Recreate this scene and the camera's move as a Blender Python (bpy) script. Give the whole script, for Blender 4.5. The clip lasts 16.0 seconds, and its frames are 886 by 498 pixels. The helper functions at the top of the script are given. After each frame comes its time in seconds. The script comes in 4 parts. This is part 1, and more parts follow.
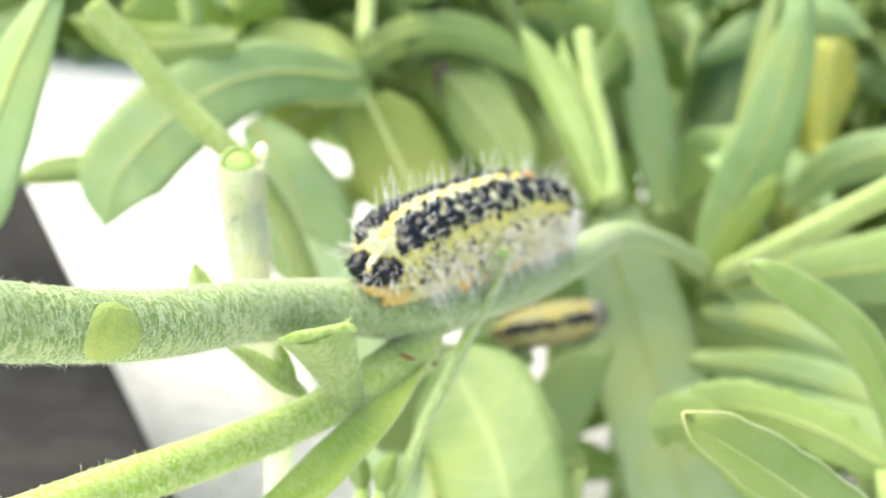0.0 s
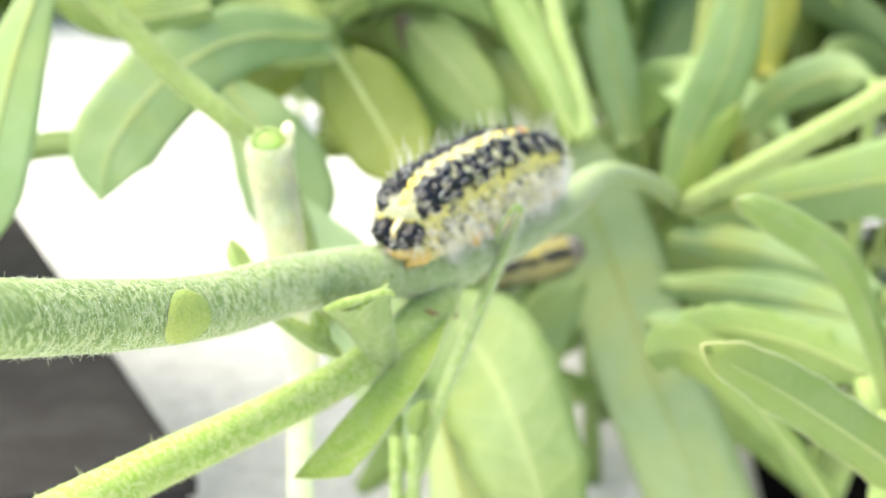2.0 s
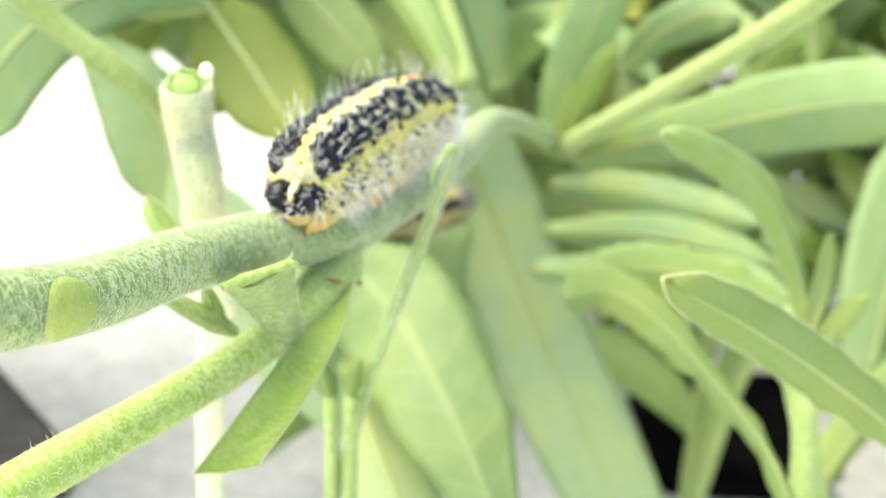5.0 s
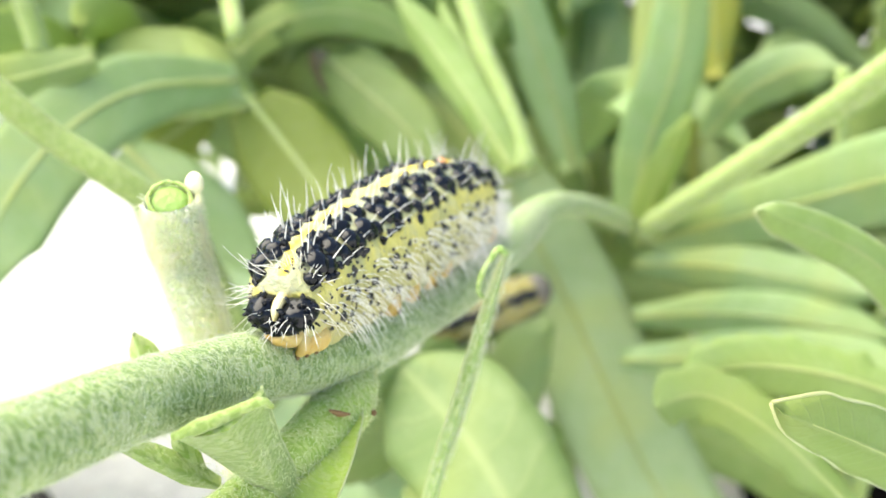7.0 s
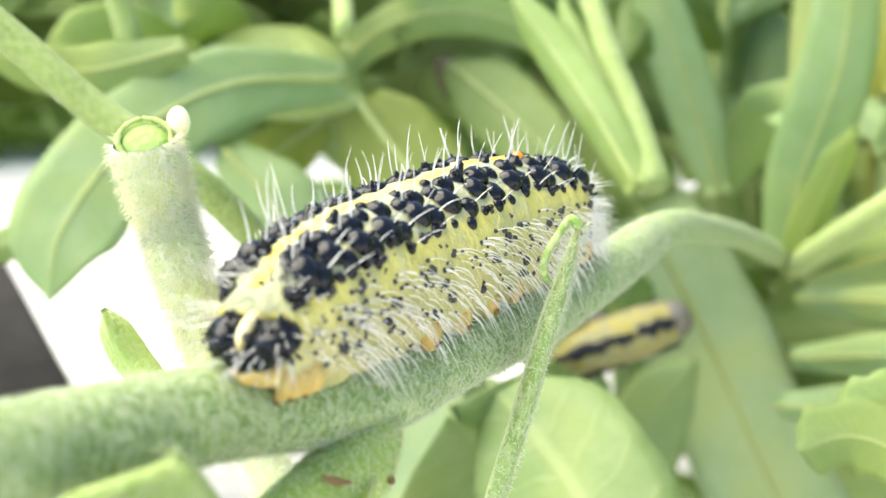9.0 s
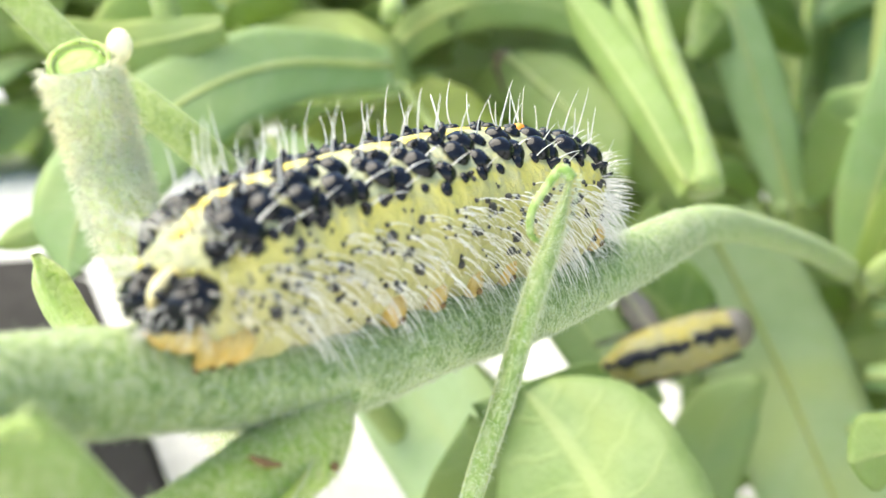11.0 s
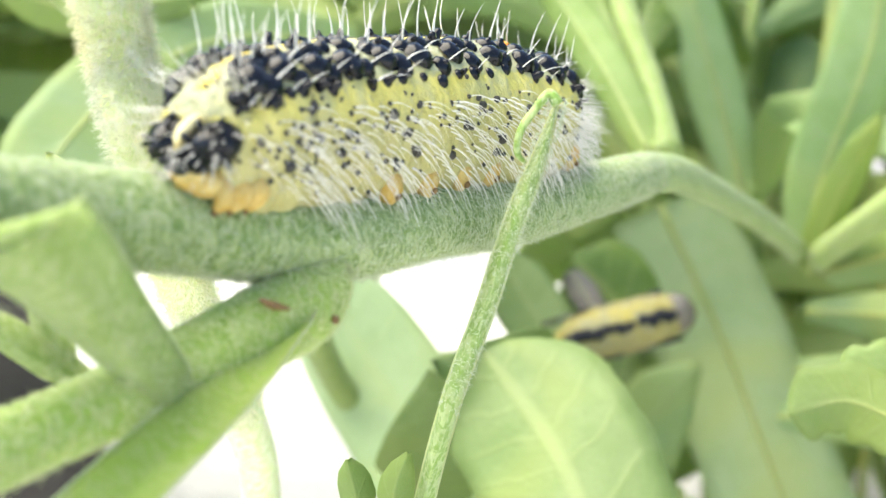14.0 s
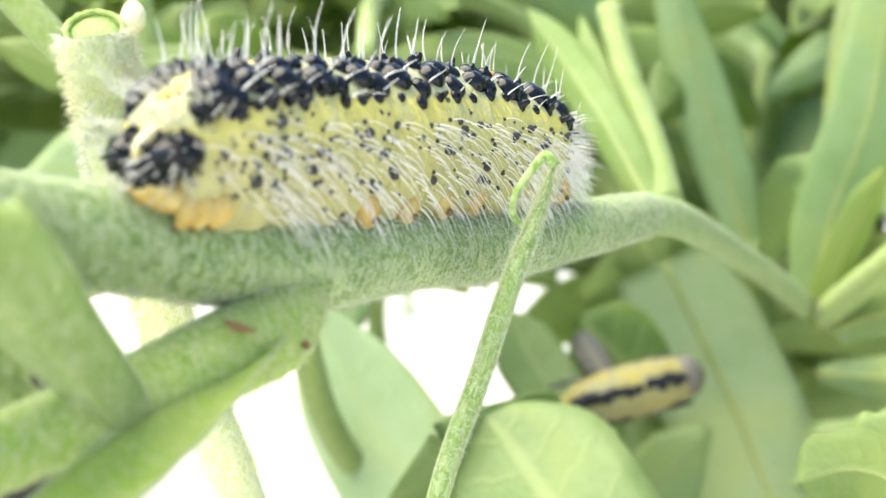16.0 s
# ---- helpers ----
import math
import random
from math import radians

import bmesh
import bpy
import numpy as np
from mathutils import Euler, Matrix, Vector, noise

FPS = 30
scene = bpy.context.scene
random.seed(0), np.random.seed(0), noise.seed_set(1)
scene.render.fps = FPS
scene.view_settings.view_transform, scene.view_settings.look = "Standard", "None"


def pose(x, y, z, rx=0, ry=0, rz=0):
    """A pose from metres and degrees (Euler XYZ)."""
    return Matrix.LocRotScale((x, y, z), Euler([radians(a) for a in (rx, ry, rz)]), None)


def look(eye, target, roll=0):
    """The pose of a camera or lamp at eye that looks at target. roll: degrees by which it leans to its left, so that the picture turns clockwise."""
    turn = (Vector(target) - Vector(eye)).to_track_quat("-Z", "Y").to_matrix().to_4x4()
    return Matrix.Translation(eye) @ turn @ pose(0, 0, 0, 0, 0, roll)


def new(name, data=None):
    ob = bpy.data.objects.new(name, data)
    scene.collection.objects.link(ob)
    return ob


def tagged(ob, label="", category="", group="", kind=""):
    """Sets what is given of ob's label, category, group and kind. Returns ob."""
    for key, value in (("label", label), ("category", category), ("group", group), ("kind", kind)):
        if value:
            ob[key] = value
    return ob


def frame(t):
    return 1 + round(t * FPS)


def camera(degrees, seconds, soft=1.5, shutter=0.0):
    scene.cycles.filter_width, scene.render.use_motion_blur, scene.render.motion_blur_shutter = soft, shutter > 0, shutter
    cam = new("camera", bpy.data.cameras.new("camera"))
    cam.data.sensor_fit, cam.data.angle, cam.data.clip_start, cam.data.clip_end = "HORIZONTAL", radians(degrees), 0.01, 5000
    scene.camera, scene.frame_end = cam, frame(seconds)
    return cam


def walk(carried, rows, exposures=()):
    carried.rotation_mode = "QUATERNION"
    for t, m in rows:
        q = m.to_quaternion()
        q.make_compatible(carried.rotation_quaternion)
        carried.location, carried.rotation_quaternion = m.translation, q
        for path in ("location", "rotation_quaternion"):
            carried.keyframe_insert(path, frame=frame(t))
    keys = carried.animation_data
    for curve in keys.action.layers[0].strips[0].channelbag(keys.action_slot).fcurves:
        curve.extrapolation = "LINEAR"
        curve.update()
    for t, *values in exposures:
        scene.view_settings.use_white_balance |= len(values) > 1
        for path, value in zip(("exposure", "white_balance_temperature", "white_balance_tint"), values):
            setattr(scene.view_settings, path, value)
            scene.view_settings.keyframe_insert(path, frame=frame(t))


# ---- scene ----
cam = camera(42.8, 16.0)
cam.data.dof.use_dof = True
cam.data.dof.focus_distance = 0.0575
cam.data.dof.aperture_fstop = 50.0
# <path>
PATH = [
    (0.0, look((-0.07637, -0.04303, 0.12489), (-0.02471, -0.01633, 0.11010), 8.09)),
    (0.5, look((-0.07762, -0.04283, 0.12211), (-0.02542, -0.01691, 0.10783), 8.48)),
    (1.0, look((-0.07737, -0.04121, 0.12173), (-0.02513, -0.01593, 0.10651), 8.72)),
    (1.5, look((-0.08084, -0.04138, 0.12685), (-0.02932, -0.01561, 0.11005), 5.51)),
    (2.0, look((-0.08430, -0.03924, 0.12778), (-0.03182, -0.01627, 0.10996), 4.96)),
    (2.5, look((-0.08660, -0.03765, 0.12936), (-0.03142, -0.02126, 0.11241), 3.71)),
    (3.0, look((-0.08936, -0.03572, 0.12955), (-0.03364, -0.02274, 0.11145), 4.51)),
    (3.5, look((-0.09068, -0.03305, 0.12782), (-0.03523, -0.02011, 0.10890), 4.71)),
    (4.0, look((-0.09094, -0.03107, 0.12747), (-0.03563, -0.01762, 0.10849), 4.61)),
    (4.2, look((-0.08942, -0.03098, 0.12577), (-0.03428, -0.01708, 0.10664), 4.79)),
    (6.3, look((-0.07205, -0.02968, 0.12318), (-0.01768, -0.01179, 0.10519), 1.21)),
    (6.5, look((-0.06974, -0.02971, 0.12280), (-0.01572, -0.01076, 0.10481), -0.30)),
    (7.0, look((-0.06695, -0.02920, 0.12263), (-0.01246, -0.00930, 0.10730), -0.50)),
    (7.5, look((-0.06341, -0.02744, 0.12239), (-0.00961, -0.00616, 0.10647), -1.32)),
    (8.0, look((-0.05878, -0.02790, 0.11855), (-0.00479, -0.00581, 0.10452), -0.46)),
    (8.5, look((-0.05858, -0.02755, 0.11734), (-0.00477, -0.00473, 0.10380), -0.17)),
    (9.0, look((-0.05111, -0.02961, 0.11430), (0.00025, -0.00118, 0.10191), -1.14)),
    (9.5, look((-0.04580, -0.03080, 0.11235), (0.00421, -0.00002, 0.10005), -0.88)),
    (9.7, look((-0.04340, -0.03060, 0.11077), (0.00581, 0.00147, 0.09853), -1.87)),
    (11.8, look((-0.04300, -0.03156, 0.10895), (0.00604, 0.00138, 0.09845), 0.16)),
    (12.0, look((-0.04273, -0.03120, 0.10856), (0.00611, 0.00206, 0.09815), -0.08)),
    (12.5, look((-0.04191, -0.03142, 0.10838), (0.00596, 0.00325, 0.09804), -0.26)),
    (13.0, look((-0.04599, -0.03130, 0.10709), (0.00222, 0.00307, 0.09741), 0.22)),
    (13.5, look((-0.04860, -0.03080, 0.10697), (0.00094, 0.00166, 0.09734), 0.99)),
    (14.0, look((-0.04825, -0.03134, 0.10556), (0.00287, -0.00157, 0.09551), 2.48)),
    (14.5, look((-0.05016, -0.03146, 0.10543), (0.00142, -0.00238, 0.09574), 3.41)),
    (15.0, look((-0.04979, -0.03146, 0.10553), (0.00161, -0.00155, 0.09750), 3.66)),
    (15.5, look((-0.04773, -0.03174, 0.10547), (0.00354, -0.00164, 0.09739), 2.82)),
    (16.0, look((-0.04683, -0.03155, 0.10564), (0.00422, -0.00081, 0.09866), 2.59)),
]
# </path>
walk(cam, PATH)

# ---- light ----
world = bpy.data.worlds.new("sky")
world.use_nodes = True
scene.world = world
SUN_AZ, SUN_EL = radians(335), radians(62)
wn = world.node_tree.nodes
sky = wn.new("ShaderNodeTexSky")
sky.sky_type = 'NISHITA'
sky.sun_disc = False
sky.sun_elevation, sky.sun_rotation = SUN_EL, SUN_AZ
world.node_tree.links.new(sky.outputs[0], wn["Background"].inputs[0])
wn["Background"].inputs[1].default_value = 0.14
sun_data = bpy.data.lights.new("sun", 'SUN')
sun_data.energy, sun_data.angle, sun_data.color = 3.8, radians(70), (1.0, 0.915, 0.70)
sun = new("sun", sun_data)
sun.matrix_world = look((math.sin(SUN_AZ) * math.cos(SUN_EL), math.cos(SUN_AZ) * math.cos(SUN_EL), math.sin(SUN_EL)), (0, 0, 0))
scene.view_settings.exposure = 1.38

# ---- materials ----
MM = 0.001


def material(name, rough=0.6, **inputs):
    m = bpy.data.materials.new(name)
    m.use_nodes = True
    b = m.node_tree.nodes["Principled BSDF"]
    b.inputs["Roughness"].default_value = rough
    for k, v in inputs.items():
        b.inputs[k.replace("_", " ")].default_value = v
    return m, m.node_tree.nodes, m.node_tree.links, b


def noise_mix(nodes, links, coords, scale, a, b, lo=0.4, hi=0.6, detail=4.0):
    """A colour that changes from a to b by a noise of that scale."""
    n = nodes.new("ShaderNodeTexNoise")
    n.inputs["Scale"].default_value, n.inputs["Detail"].default_value = scale, detail
    n.inputs["Distortion"].default_value = 0.6
    links.new(coords, n.inputs["Vector"])
    r = nodes.new("ShaderNodeMapRange")
    r.inputs[1].default_value, r.inputs[2].default_value = lo, hi
    links.new(n.outputs[0], r.inputs[0])
    x = nodes.new("ShaderNodeMix")
    x.data_type = 'RGBA'
    links.new(r.outputs[0], x.inputs[0])
    for slot, c in ((6, a), (7, b)):
        if isinstance(c, tuple):
            x.inputs[slot].default_value = (*c, 1)
        else:
            links.new(c, x.inputs[slot])
    return x.outputs[2]


def bump(nodes, links, b, coords, scale, strength, distance, detail=3.0, raised=None):
    n = nodes.new("ShaderNodeTexNoise")
    n.inputs["Scale"].default_value, n.inputs["Detail"].default_value = scale, detail
    links.new(coords, n.inputs["Vector"])
    k = nodes.new("ShaderNodeBump")
    k.inputs["Strength"].default_value, k.inputs["Distance"].default_value = strength, distance
    links.new(n.outputs[0] if raised is None else maths(nodes, links, 'MULTIPLY_ADD', raised, 1.6, n.outputs[0]), k.inputs["Height"])
    links.new(k.outputs[0], b.inputs["Normal"])


def maths(nodes, links, op, a, b, c=None):
    """A maths node; its inputs are numbers or sockets."""
    n = nodes.new("ShaderNodeMath")
    n.operation = op
    for i, v in enumerate((a, b, c)):
        if v is None:
            continue
        if isinstance(v, (int, float)):
            n.inputs[i].default_value = v
        else:
            links.new(v, n.inputs[i])
    return n.outputs[0]


def leaf_veins(nodes, links, tc, colour, pale):
    """A pale midrib and fainter slanting side veins, from the blade's own measures across and along it."""
    mid = nodes.new("ShaderNodeAttribute")
    mid.attribute_name = "mid"
    along = nodes.new("ShaderNodeAttribute")
    along.attribute_name = "along"
    rib = nodes.new("ShaderNodeMapRange")
    rib.interpolation_type = 'SMOOTHSTEP'
    rib.inputs[1].default_value, rib.inputs[2].default_value = 0.86, 0.965
    links.new(mid.outputs["Fac"], rib.inputs[0])
    wob = nodes.new("ShaderNodeTexNoise")
    wob.inputs["Scale"].default_value = 220
    links.new(tc, wob.inputs["Vector"])
    u = maths(nodes, links, 'MULTIPLY_ADD', mid.outputs["Fac"], 0.95, along.outputs["Fac"])
    u = maths(nodes, links, 'MULTIPLY_ADD', wob.outputs[0], 0.8, u)
    u = maths(nodes, links, 'PINGPONG', u, 0.5)
    line = nodes.new("ShaderNodeMapRange")
    line.interpolation_type = 'SMOOTHSTEP'
    line.inputs[1].default_value, line.inputs[2].default_value = 0.10, 0.02
    links.new(u, line.inputs[0])
    inner = nodes.new("ShaderNodeMapRange")
    inner.inputs[1].default_value, inner.inputs[2].default_value = 0.06, 0.3
    links.new(mid.outputs["Fac"], inner.inputs[0])
    side = maths(nodes, links, 'MULTIPLY', line.outputs[0], inner.outputs[0])
    side = maths(nodes, links, 'MULTIPLY', side, 0.30)
    both = maths(nodes, links, 'MAXIMUM', side, maths(nodes, links, 'MULTIPLY', rib.outputs[0], 0.55))
    x = nodes.new("ShaderNodeMix")
    x.data_type = 'RGBA'
    links.new(both, x.inputs[0])
    links.new(colour, x.inputs[6])
    x.inputs[7].default_value = (*pale, 1)
    return x.outputs[2], both


def plant_material(name, a, b2, scale=300.0, rough=0.55, translucent=0.35, spread=0.2, glow=(0.50, 0.62, 0.19)):
    m, nodes, links, b = material(name, rough)
    tc = nodes.new("ShaderNodeTexCoord").outputs["Object"]
    c = noise_mix(nodes, links, tc, scale, a, b2)
    c = noise_mix(nodes, links, tc, scale * 7, c, tuple(0.8 * v for v in a), 0.5, 0.9)
    c = noise_mix(nodes, links, tc, scale * 0.22, c, tuple(v * k for v, k in zip(b2, (1.12, 1.02, 0.72))), 0.48, 0.72, 2.0)
    c, veins = leaf_veins(nodes, links, tc, c, tuple(0.55 * v + w for v, w in zip(b2, (0.22, 0.24, 0.10))))
    info = nodes.new("ShaderNodeObjectInfo")
    hsv = nodes.new("ShaderNodeHueSaturation")
    links.new(c, hsv.inputs["Color"])
    r = nodes.new("ShaderNodeMapRange")
    r.inputs[3].default_value, r.inputs[4].default_value = 1 - spread, 1 + spread
    links.new(info.outputs["Random"], r.inputs[0])
    links.new(r.outputs[0], hsv.inputs["Value"])
    links.new(hsv.outputs[0], b.inputs["Base Color"])
    bump(nodes, links, b, tc, scale * 8, 0.4, 0.0003, raised=veins)
    if translucent:
        t = nodes.new("ShaderNodeBsdfTranslucent")
        t.inputs[0].default_value = (*glow, 1)
        x = nodes.new("ShaderNodeMixShader")
        x.inputs[0].default_value = translucent
        links.new(b.outputs[0], x.inputs[1])
        links.new(t.outputs[0], x.inputs[2])
        links.new(x.outputs[0], nodes["Material Output"].inputs[0])
    return m


LEAF = plant_material("leaf_green", (0.255, 0.36, 0.105), (0.31, 0.415, 0.15), translucent=0.45, glow=(0.45, 0.59, 0.185))
LEAF_SOFT = plant_material("leaf_soft", (0.18, 0.27, 0.085), (0.22, 0.31, 0.115), translucent=0.32, glow=(0.33, 0.44, 0.135))
LEAF_GLAUCOUS = plant_material("leaf_glaucous", (0.40, 0.52, 0.27), (0.46, 0.58, 0.33), translucent=0.4, glow=(0.50, 0.63, 0.29))
LEAF_OLIVE = plant_material("leaf_olive", (0.25, 0.32, 0.06), (0.30, 0.37, 0.09), translucent=0.5, glow=(0.46, 0.54, 0.10))
LEAF_PALE = plant_material("leaf_pale", (0.29, 0.42, 0.175), (0.345, 0.47, 0.225), translucent=0.42, glow=(0.43, 0.59, 0.25))
LEAF_DARK = plant_material("leaf_dark", (0.09, 0.16, 0.03), (0.14, 0.22, 0.045), translucent=0.3, glow=(0.30, 0.42, 0.08))
# Leaf green darkened so that the near hedge carries the shade between plants.
LEAF_SHADED = plant_material("leaf_shaded_green", (0.04, 0.075, 0.014), (0.065, 0.11, 0.022), translucent=0.15, glow=(0.20, 0.30, 0.05))
LEAF_YELLOW = plant_material("leaf_yellow", (0.45, 0.42, 0.06), (0.36, 0.40, 0.08))
MIDRIB = plant_material("midrib_pale", (0.42, 0.50, 0.19), (0.47, 0.54, 0.24), translucent=0.4)
RIM = plant_material("pale_leaf_edge", (0.42, 0.50, 0.24), (0.50, 0.56, 0.32), translucent=0.2)


def downy_material(name, green, pale, weave=3900.0, spread=0.06, thin=0.0, depth=0.35):
    """A stem under a felt of short pale hairs."""
    m, nodes, links, b = material(name, 0.7)
    tc = nodes.new("ShaderNodeTexCoord").outputs["Object"]
    base = noise_mix(nodes, links, tc, 260, green, tuple(1.25 * v for v in green), 0.35, 0.65)
    lie = nodes.new("ShaderNodeMapping")
    lie.inputs["Scale"].default_value = (1.0, 0.45, 0.4)
    links.new(tc, lie.inputs["Vector"])
    felt = noise_mix(nodes, links, lie.outputs[0], weave, base, pale, 0.43, 0.58, 2.0)
    felt = noise_mix(nodes, links, tc, 420, felt, tuple(0.6 * v + 0.4 * w for v, w in zip(green, pale)), 0.45, 0.8)
    info = nodes.new("ShaderNodeObjectInfo")
    hsv = nodes.new("ShaderNodeHueSaturation")
    links.new(felt, hsv.inputs["Color"])
    r = nodes.new("ShaderNodeMapRange")
    r.inputs[3].default_value, r.inputs[4].default_value = 1 - spread, 1 + spread
    links.new(info.outputs["Random"], r.inputs[0])
    links.new(r.outputs[0], hsv.inputs["Value"])
    links.new(hsv.outputs[0], b.inputs["Base Color"])
    b.inputs["Subsurface Weight"].default_value = depth
    b.inputs["Subsurface Radius"].default_value = (0.8, 1.0, 0.25)
    b.inputs["Subsurface Scale"].default_value = 0.0012 if depth < 0.5 else 0.0022
    b.inputs["Sheen Weight"].default_value = 0.15
    b.inputs["Sheen Roughness"].default_value = 0.5
    bump(nodes, links, b, tc, weave, 0.6, 0.00025, 2.5)
    if thin:
        t = nodes.new("ShaderNodeBsdfTranslucent")
        t.inputs[0].default_value = (0.46, 0.58, 0.17, 1)
        x = nodes.new("ShaderNodeMixShader")
        x.inputs[0].default_value = thin
        links.new(b.outputs[0], x.inputs[1])
        links.new(t.outputs[0], x.inputs[2])
        links.new(x.outputs[0], nodes["Material Output"].inputs[0])
    return m


STEM = downy_material("stem_downy", (0.125, 0.205, 0.038), (0.355, 0.425, 0.19))
STEM_FRESH = downy_material("stem_fresh", (0.21, 0.30, 0.065), (0.34, 0.42, 0.16), spread=0.1)
BRACT_DOWN = downy_material("bract_downy", (0.175, 0.26, 0.06), (0.33, 0.40, 0.18), thin=0.25)
STEM_OLIVE = downy_material("stem_olive", (0.17, 0.24, 0.05), (0.27, 0.34, 0.11), spread=0.05)
STEM_YOUNG = downy_material("stem_young", (0.20, 0.305, 0.038), (0.37, 0.45, 0.145), spread=0.0, depth=0.6)
THIN_GREEN = downy_material("thin_leaf_green", (0.18, 0.28, 0.06), (0.36, 0.44, 0.20), weave=4500.0, spread=0.0)
STEM_PALE = downy_material("stem_pale", (0.55, 0.60, 0.30), (0.76, 0.78, 0.58), depth=0.8)
LEAF_DOWNY = downy_material("leaf_downy", (0.27, 0.375, 0.06), (0.43, 0.51, 0.19), thin=0.4)
PITH = plant_material("cut_pith", (0.30, 0.43, 0.10), (0.22, 0.36, 0.07), translucent=0, spread=0.0)
PITH_YELLOW = plant_material("scar_yellow_green", (0.33, 0.40, 0.085), (0.24, 0.34, 0.09), scale=500, translucent=0, spread=0.0)
BROWN = plant_material("brown_scale", (0.20, 0.12, 0.04), (0.15, 0.08, 0.025), translucent=0, spread=0.1)
DOWN_WARM = material("pale_down", 0.5, Base_Color=(0.56, 0.62, 0.32, 1))[0]
DOWN = material("white_down", 0.5, Base_Color=(0.56, 0.62, 0.43, 1))[0]

m, nodes, links, b = material("concrete", 0.9)
tc = nodes.new("ShaderNodeTexCoord").outputs["Object"]
c = noise_mix(nodes, links, tc, 160, (0.64, 0.63, 0.62), (0.80, 0.79, 0.78), 0.35, 0.65, 8)
c = noise_mix(nodes, links, tc, 900, c, (0.36, 0.37, 0.39), 0.54, 0.70, 2)
links.new(c, b.inputs["Base Color"])
bump(nodes, links, b, tc, 700, 0.6, 0.001)
CONCRETE = m
m, nodes, links, b = material("dark_plastic", 0.95, Specular_IOR_Level=0.08)
tc = nodes.new("ShaderNodeTexCoord").outputs["Object"]
links.new(noise_mix(nodes, links, tc, 120, (0.034, 0.032, 0.032), (0.046, 0.044, 0.043)), b.inputs["Base Color"])
DARK = m
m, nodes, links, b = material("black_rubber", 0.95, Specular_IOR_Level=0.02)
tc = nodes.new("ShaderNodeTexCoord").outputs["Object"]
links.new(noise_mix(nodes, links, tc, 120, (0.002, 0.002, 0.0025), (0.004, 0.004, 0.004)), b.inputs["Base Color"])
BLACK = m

CAT_BLACK = material("glossy_black_tubercle", 0.14, Base_Color=(0.006, 0.007, 0.010, 1), Specular_IOR_Level=0.3)[0]
CAT_DOT = material("dark_speckle", 0.45, Base_Color=(0.035, 0.032, 0.026, 1))[0]
SETA = material("white_bristle", 0.4, Base_Color=(0.82, 0.80, 0.72, 1))[0]
AMBER = plant_material("amber_leg", (0.60, 0.38, 0.06), (0.72, 0.60, 0.26), scale=1100, rough=0.4, translucent=0.25, spread=0.05, glow=(0.9, 0.5, 0.1))
ORANGE = material("orange_spot", 0.4, Base_Color=(0.85, 0.28, 0.02, 1))[0]
CAT_FACE = plant_material("pale_face", (0.74, 0.66, 0.36), (0.76, 0.54, 0.14), scale=900, translucent=0, spread=0.0)
SHADE_GREY = plant_material("dark_grey_brown", (0.10, 0.10, 0.09), (0.16, 0.14, 0.12), translucent=0, spread=0.0)
DOWN_RIM = plant_material("woolly_rim", (0.76, 0.79, 0.58), (0.84, 0.86, 0.70), scale=900, translucent=0, spread=0.0)


def skin(name, dull):
    """Caterpillar skin: bands by the place round the body, the lowest darkened as shade, with fine speckles."""
    m, nodes, links, b = material(name, 0.5)
    tc = nodes.new("ShaderNodeTexCoord").outputs["Object"]
    at = nodes.new("ShaderNodeAttribute")
    at.attribute_name = "turn"
    n = nodes.new("ShaderNodeTexNoise")
    n.inputs["Scale"].default_value = 600
    links.new(tc, n.inputs["Vector"])
    add = nodes.new("ShaderNodeMath")
    add.operation = 'MULTIPLY_ADD'
    links.new(n.outputs[0], add.inputs[0])
    add.inputs[1].default_value = 0.10
    links.new(at.outputs["Fac"], add.inputs[2])
    ramp = nodes.new("ShaderNodeValToRGB")
    links.new(add.outputs[0], ramp.inputs[0])
    # The last two bands have the shade under the body in their yellow.
    bands = ((0.05, (0.78, 0.58, 0.05)), (0.085, (0.72, 0.60, 0.12)), (0.105, (0.36, 0.39, 0.27)), (0.34, (0.42, 0.43, 0.24)), (0.37, (0.66, 0.585, 0.14)), (0.50, (0.60, 0.54, 0.16)), (0.62, (0.48, 0.44, 0.17)), (0.85, (0.40, 0.36, 0.14)))
    while len(ramp.color_ramp.elements) < len(bands):
        ramp.color_ramp.elements.new(0.5)
    for e, (p, c) in zip(ramp.color_ramp.elements, bands):
        e.position, e.color = p, (*(v * dull for v in c), 1)
    c = noise_mix(nodes, links, tc, 420, ramp.outputs[0], (0.48 * dull, 0.46 * dull, 0.20 * dull), 0.48, 0.66, 4)
    c = noise_mix(nodes, links, tc, 1500, c, (0.42 * dull, 0.40 * dull, 0.22 * dull), 0.54, 0.72, 3)
    links.new(c, b.inputs["Base Color"])
    b.inputs["Subsurface Weight"].default_value = 0.15
    b.inputs["Subsurface Radius"].default_value = (0.0012, 0.001, 0.0004)
    b.inputs["Subsurface Scale"].default_value = 1.0
    bump(nodes, links, b, tc, 1500, 0.9, 0.0004)
    return m


CAT_SKIN = skin("caterpillar_skin", 1.0)
CAT_SKIN_DULL = plant_material("dull_skin", (0.33, 0.28, 0.05), (0.24, 0.23, 0.11), scale=420, translucent=0, spread=0.0)


# ---- builders (all lengths in millimetres) ----
def thing(name, at, label, category, group="", kind=""):
    """An empty at a place in millimetres, under which the parts of a thing hang."""
    ob = new(name)
    ob.empty_display_size = 0.002
    ob.location = Vector(at) * MM
    ob["origin"] = [float(v) for v in at]
    return tagged(ob, label, category, group, kind)


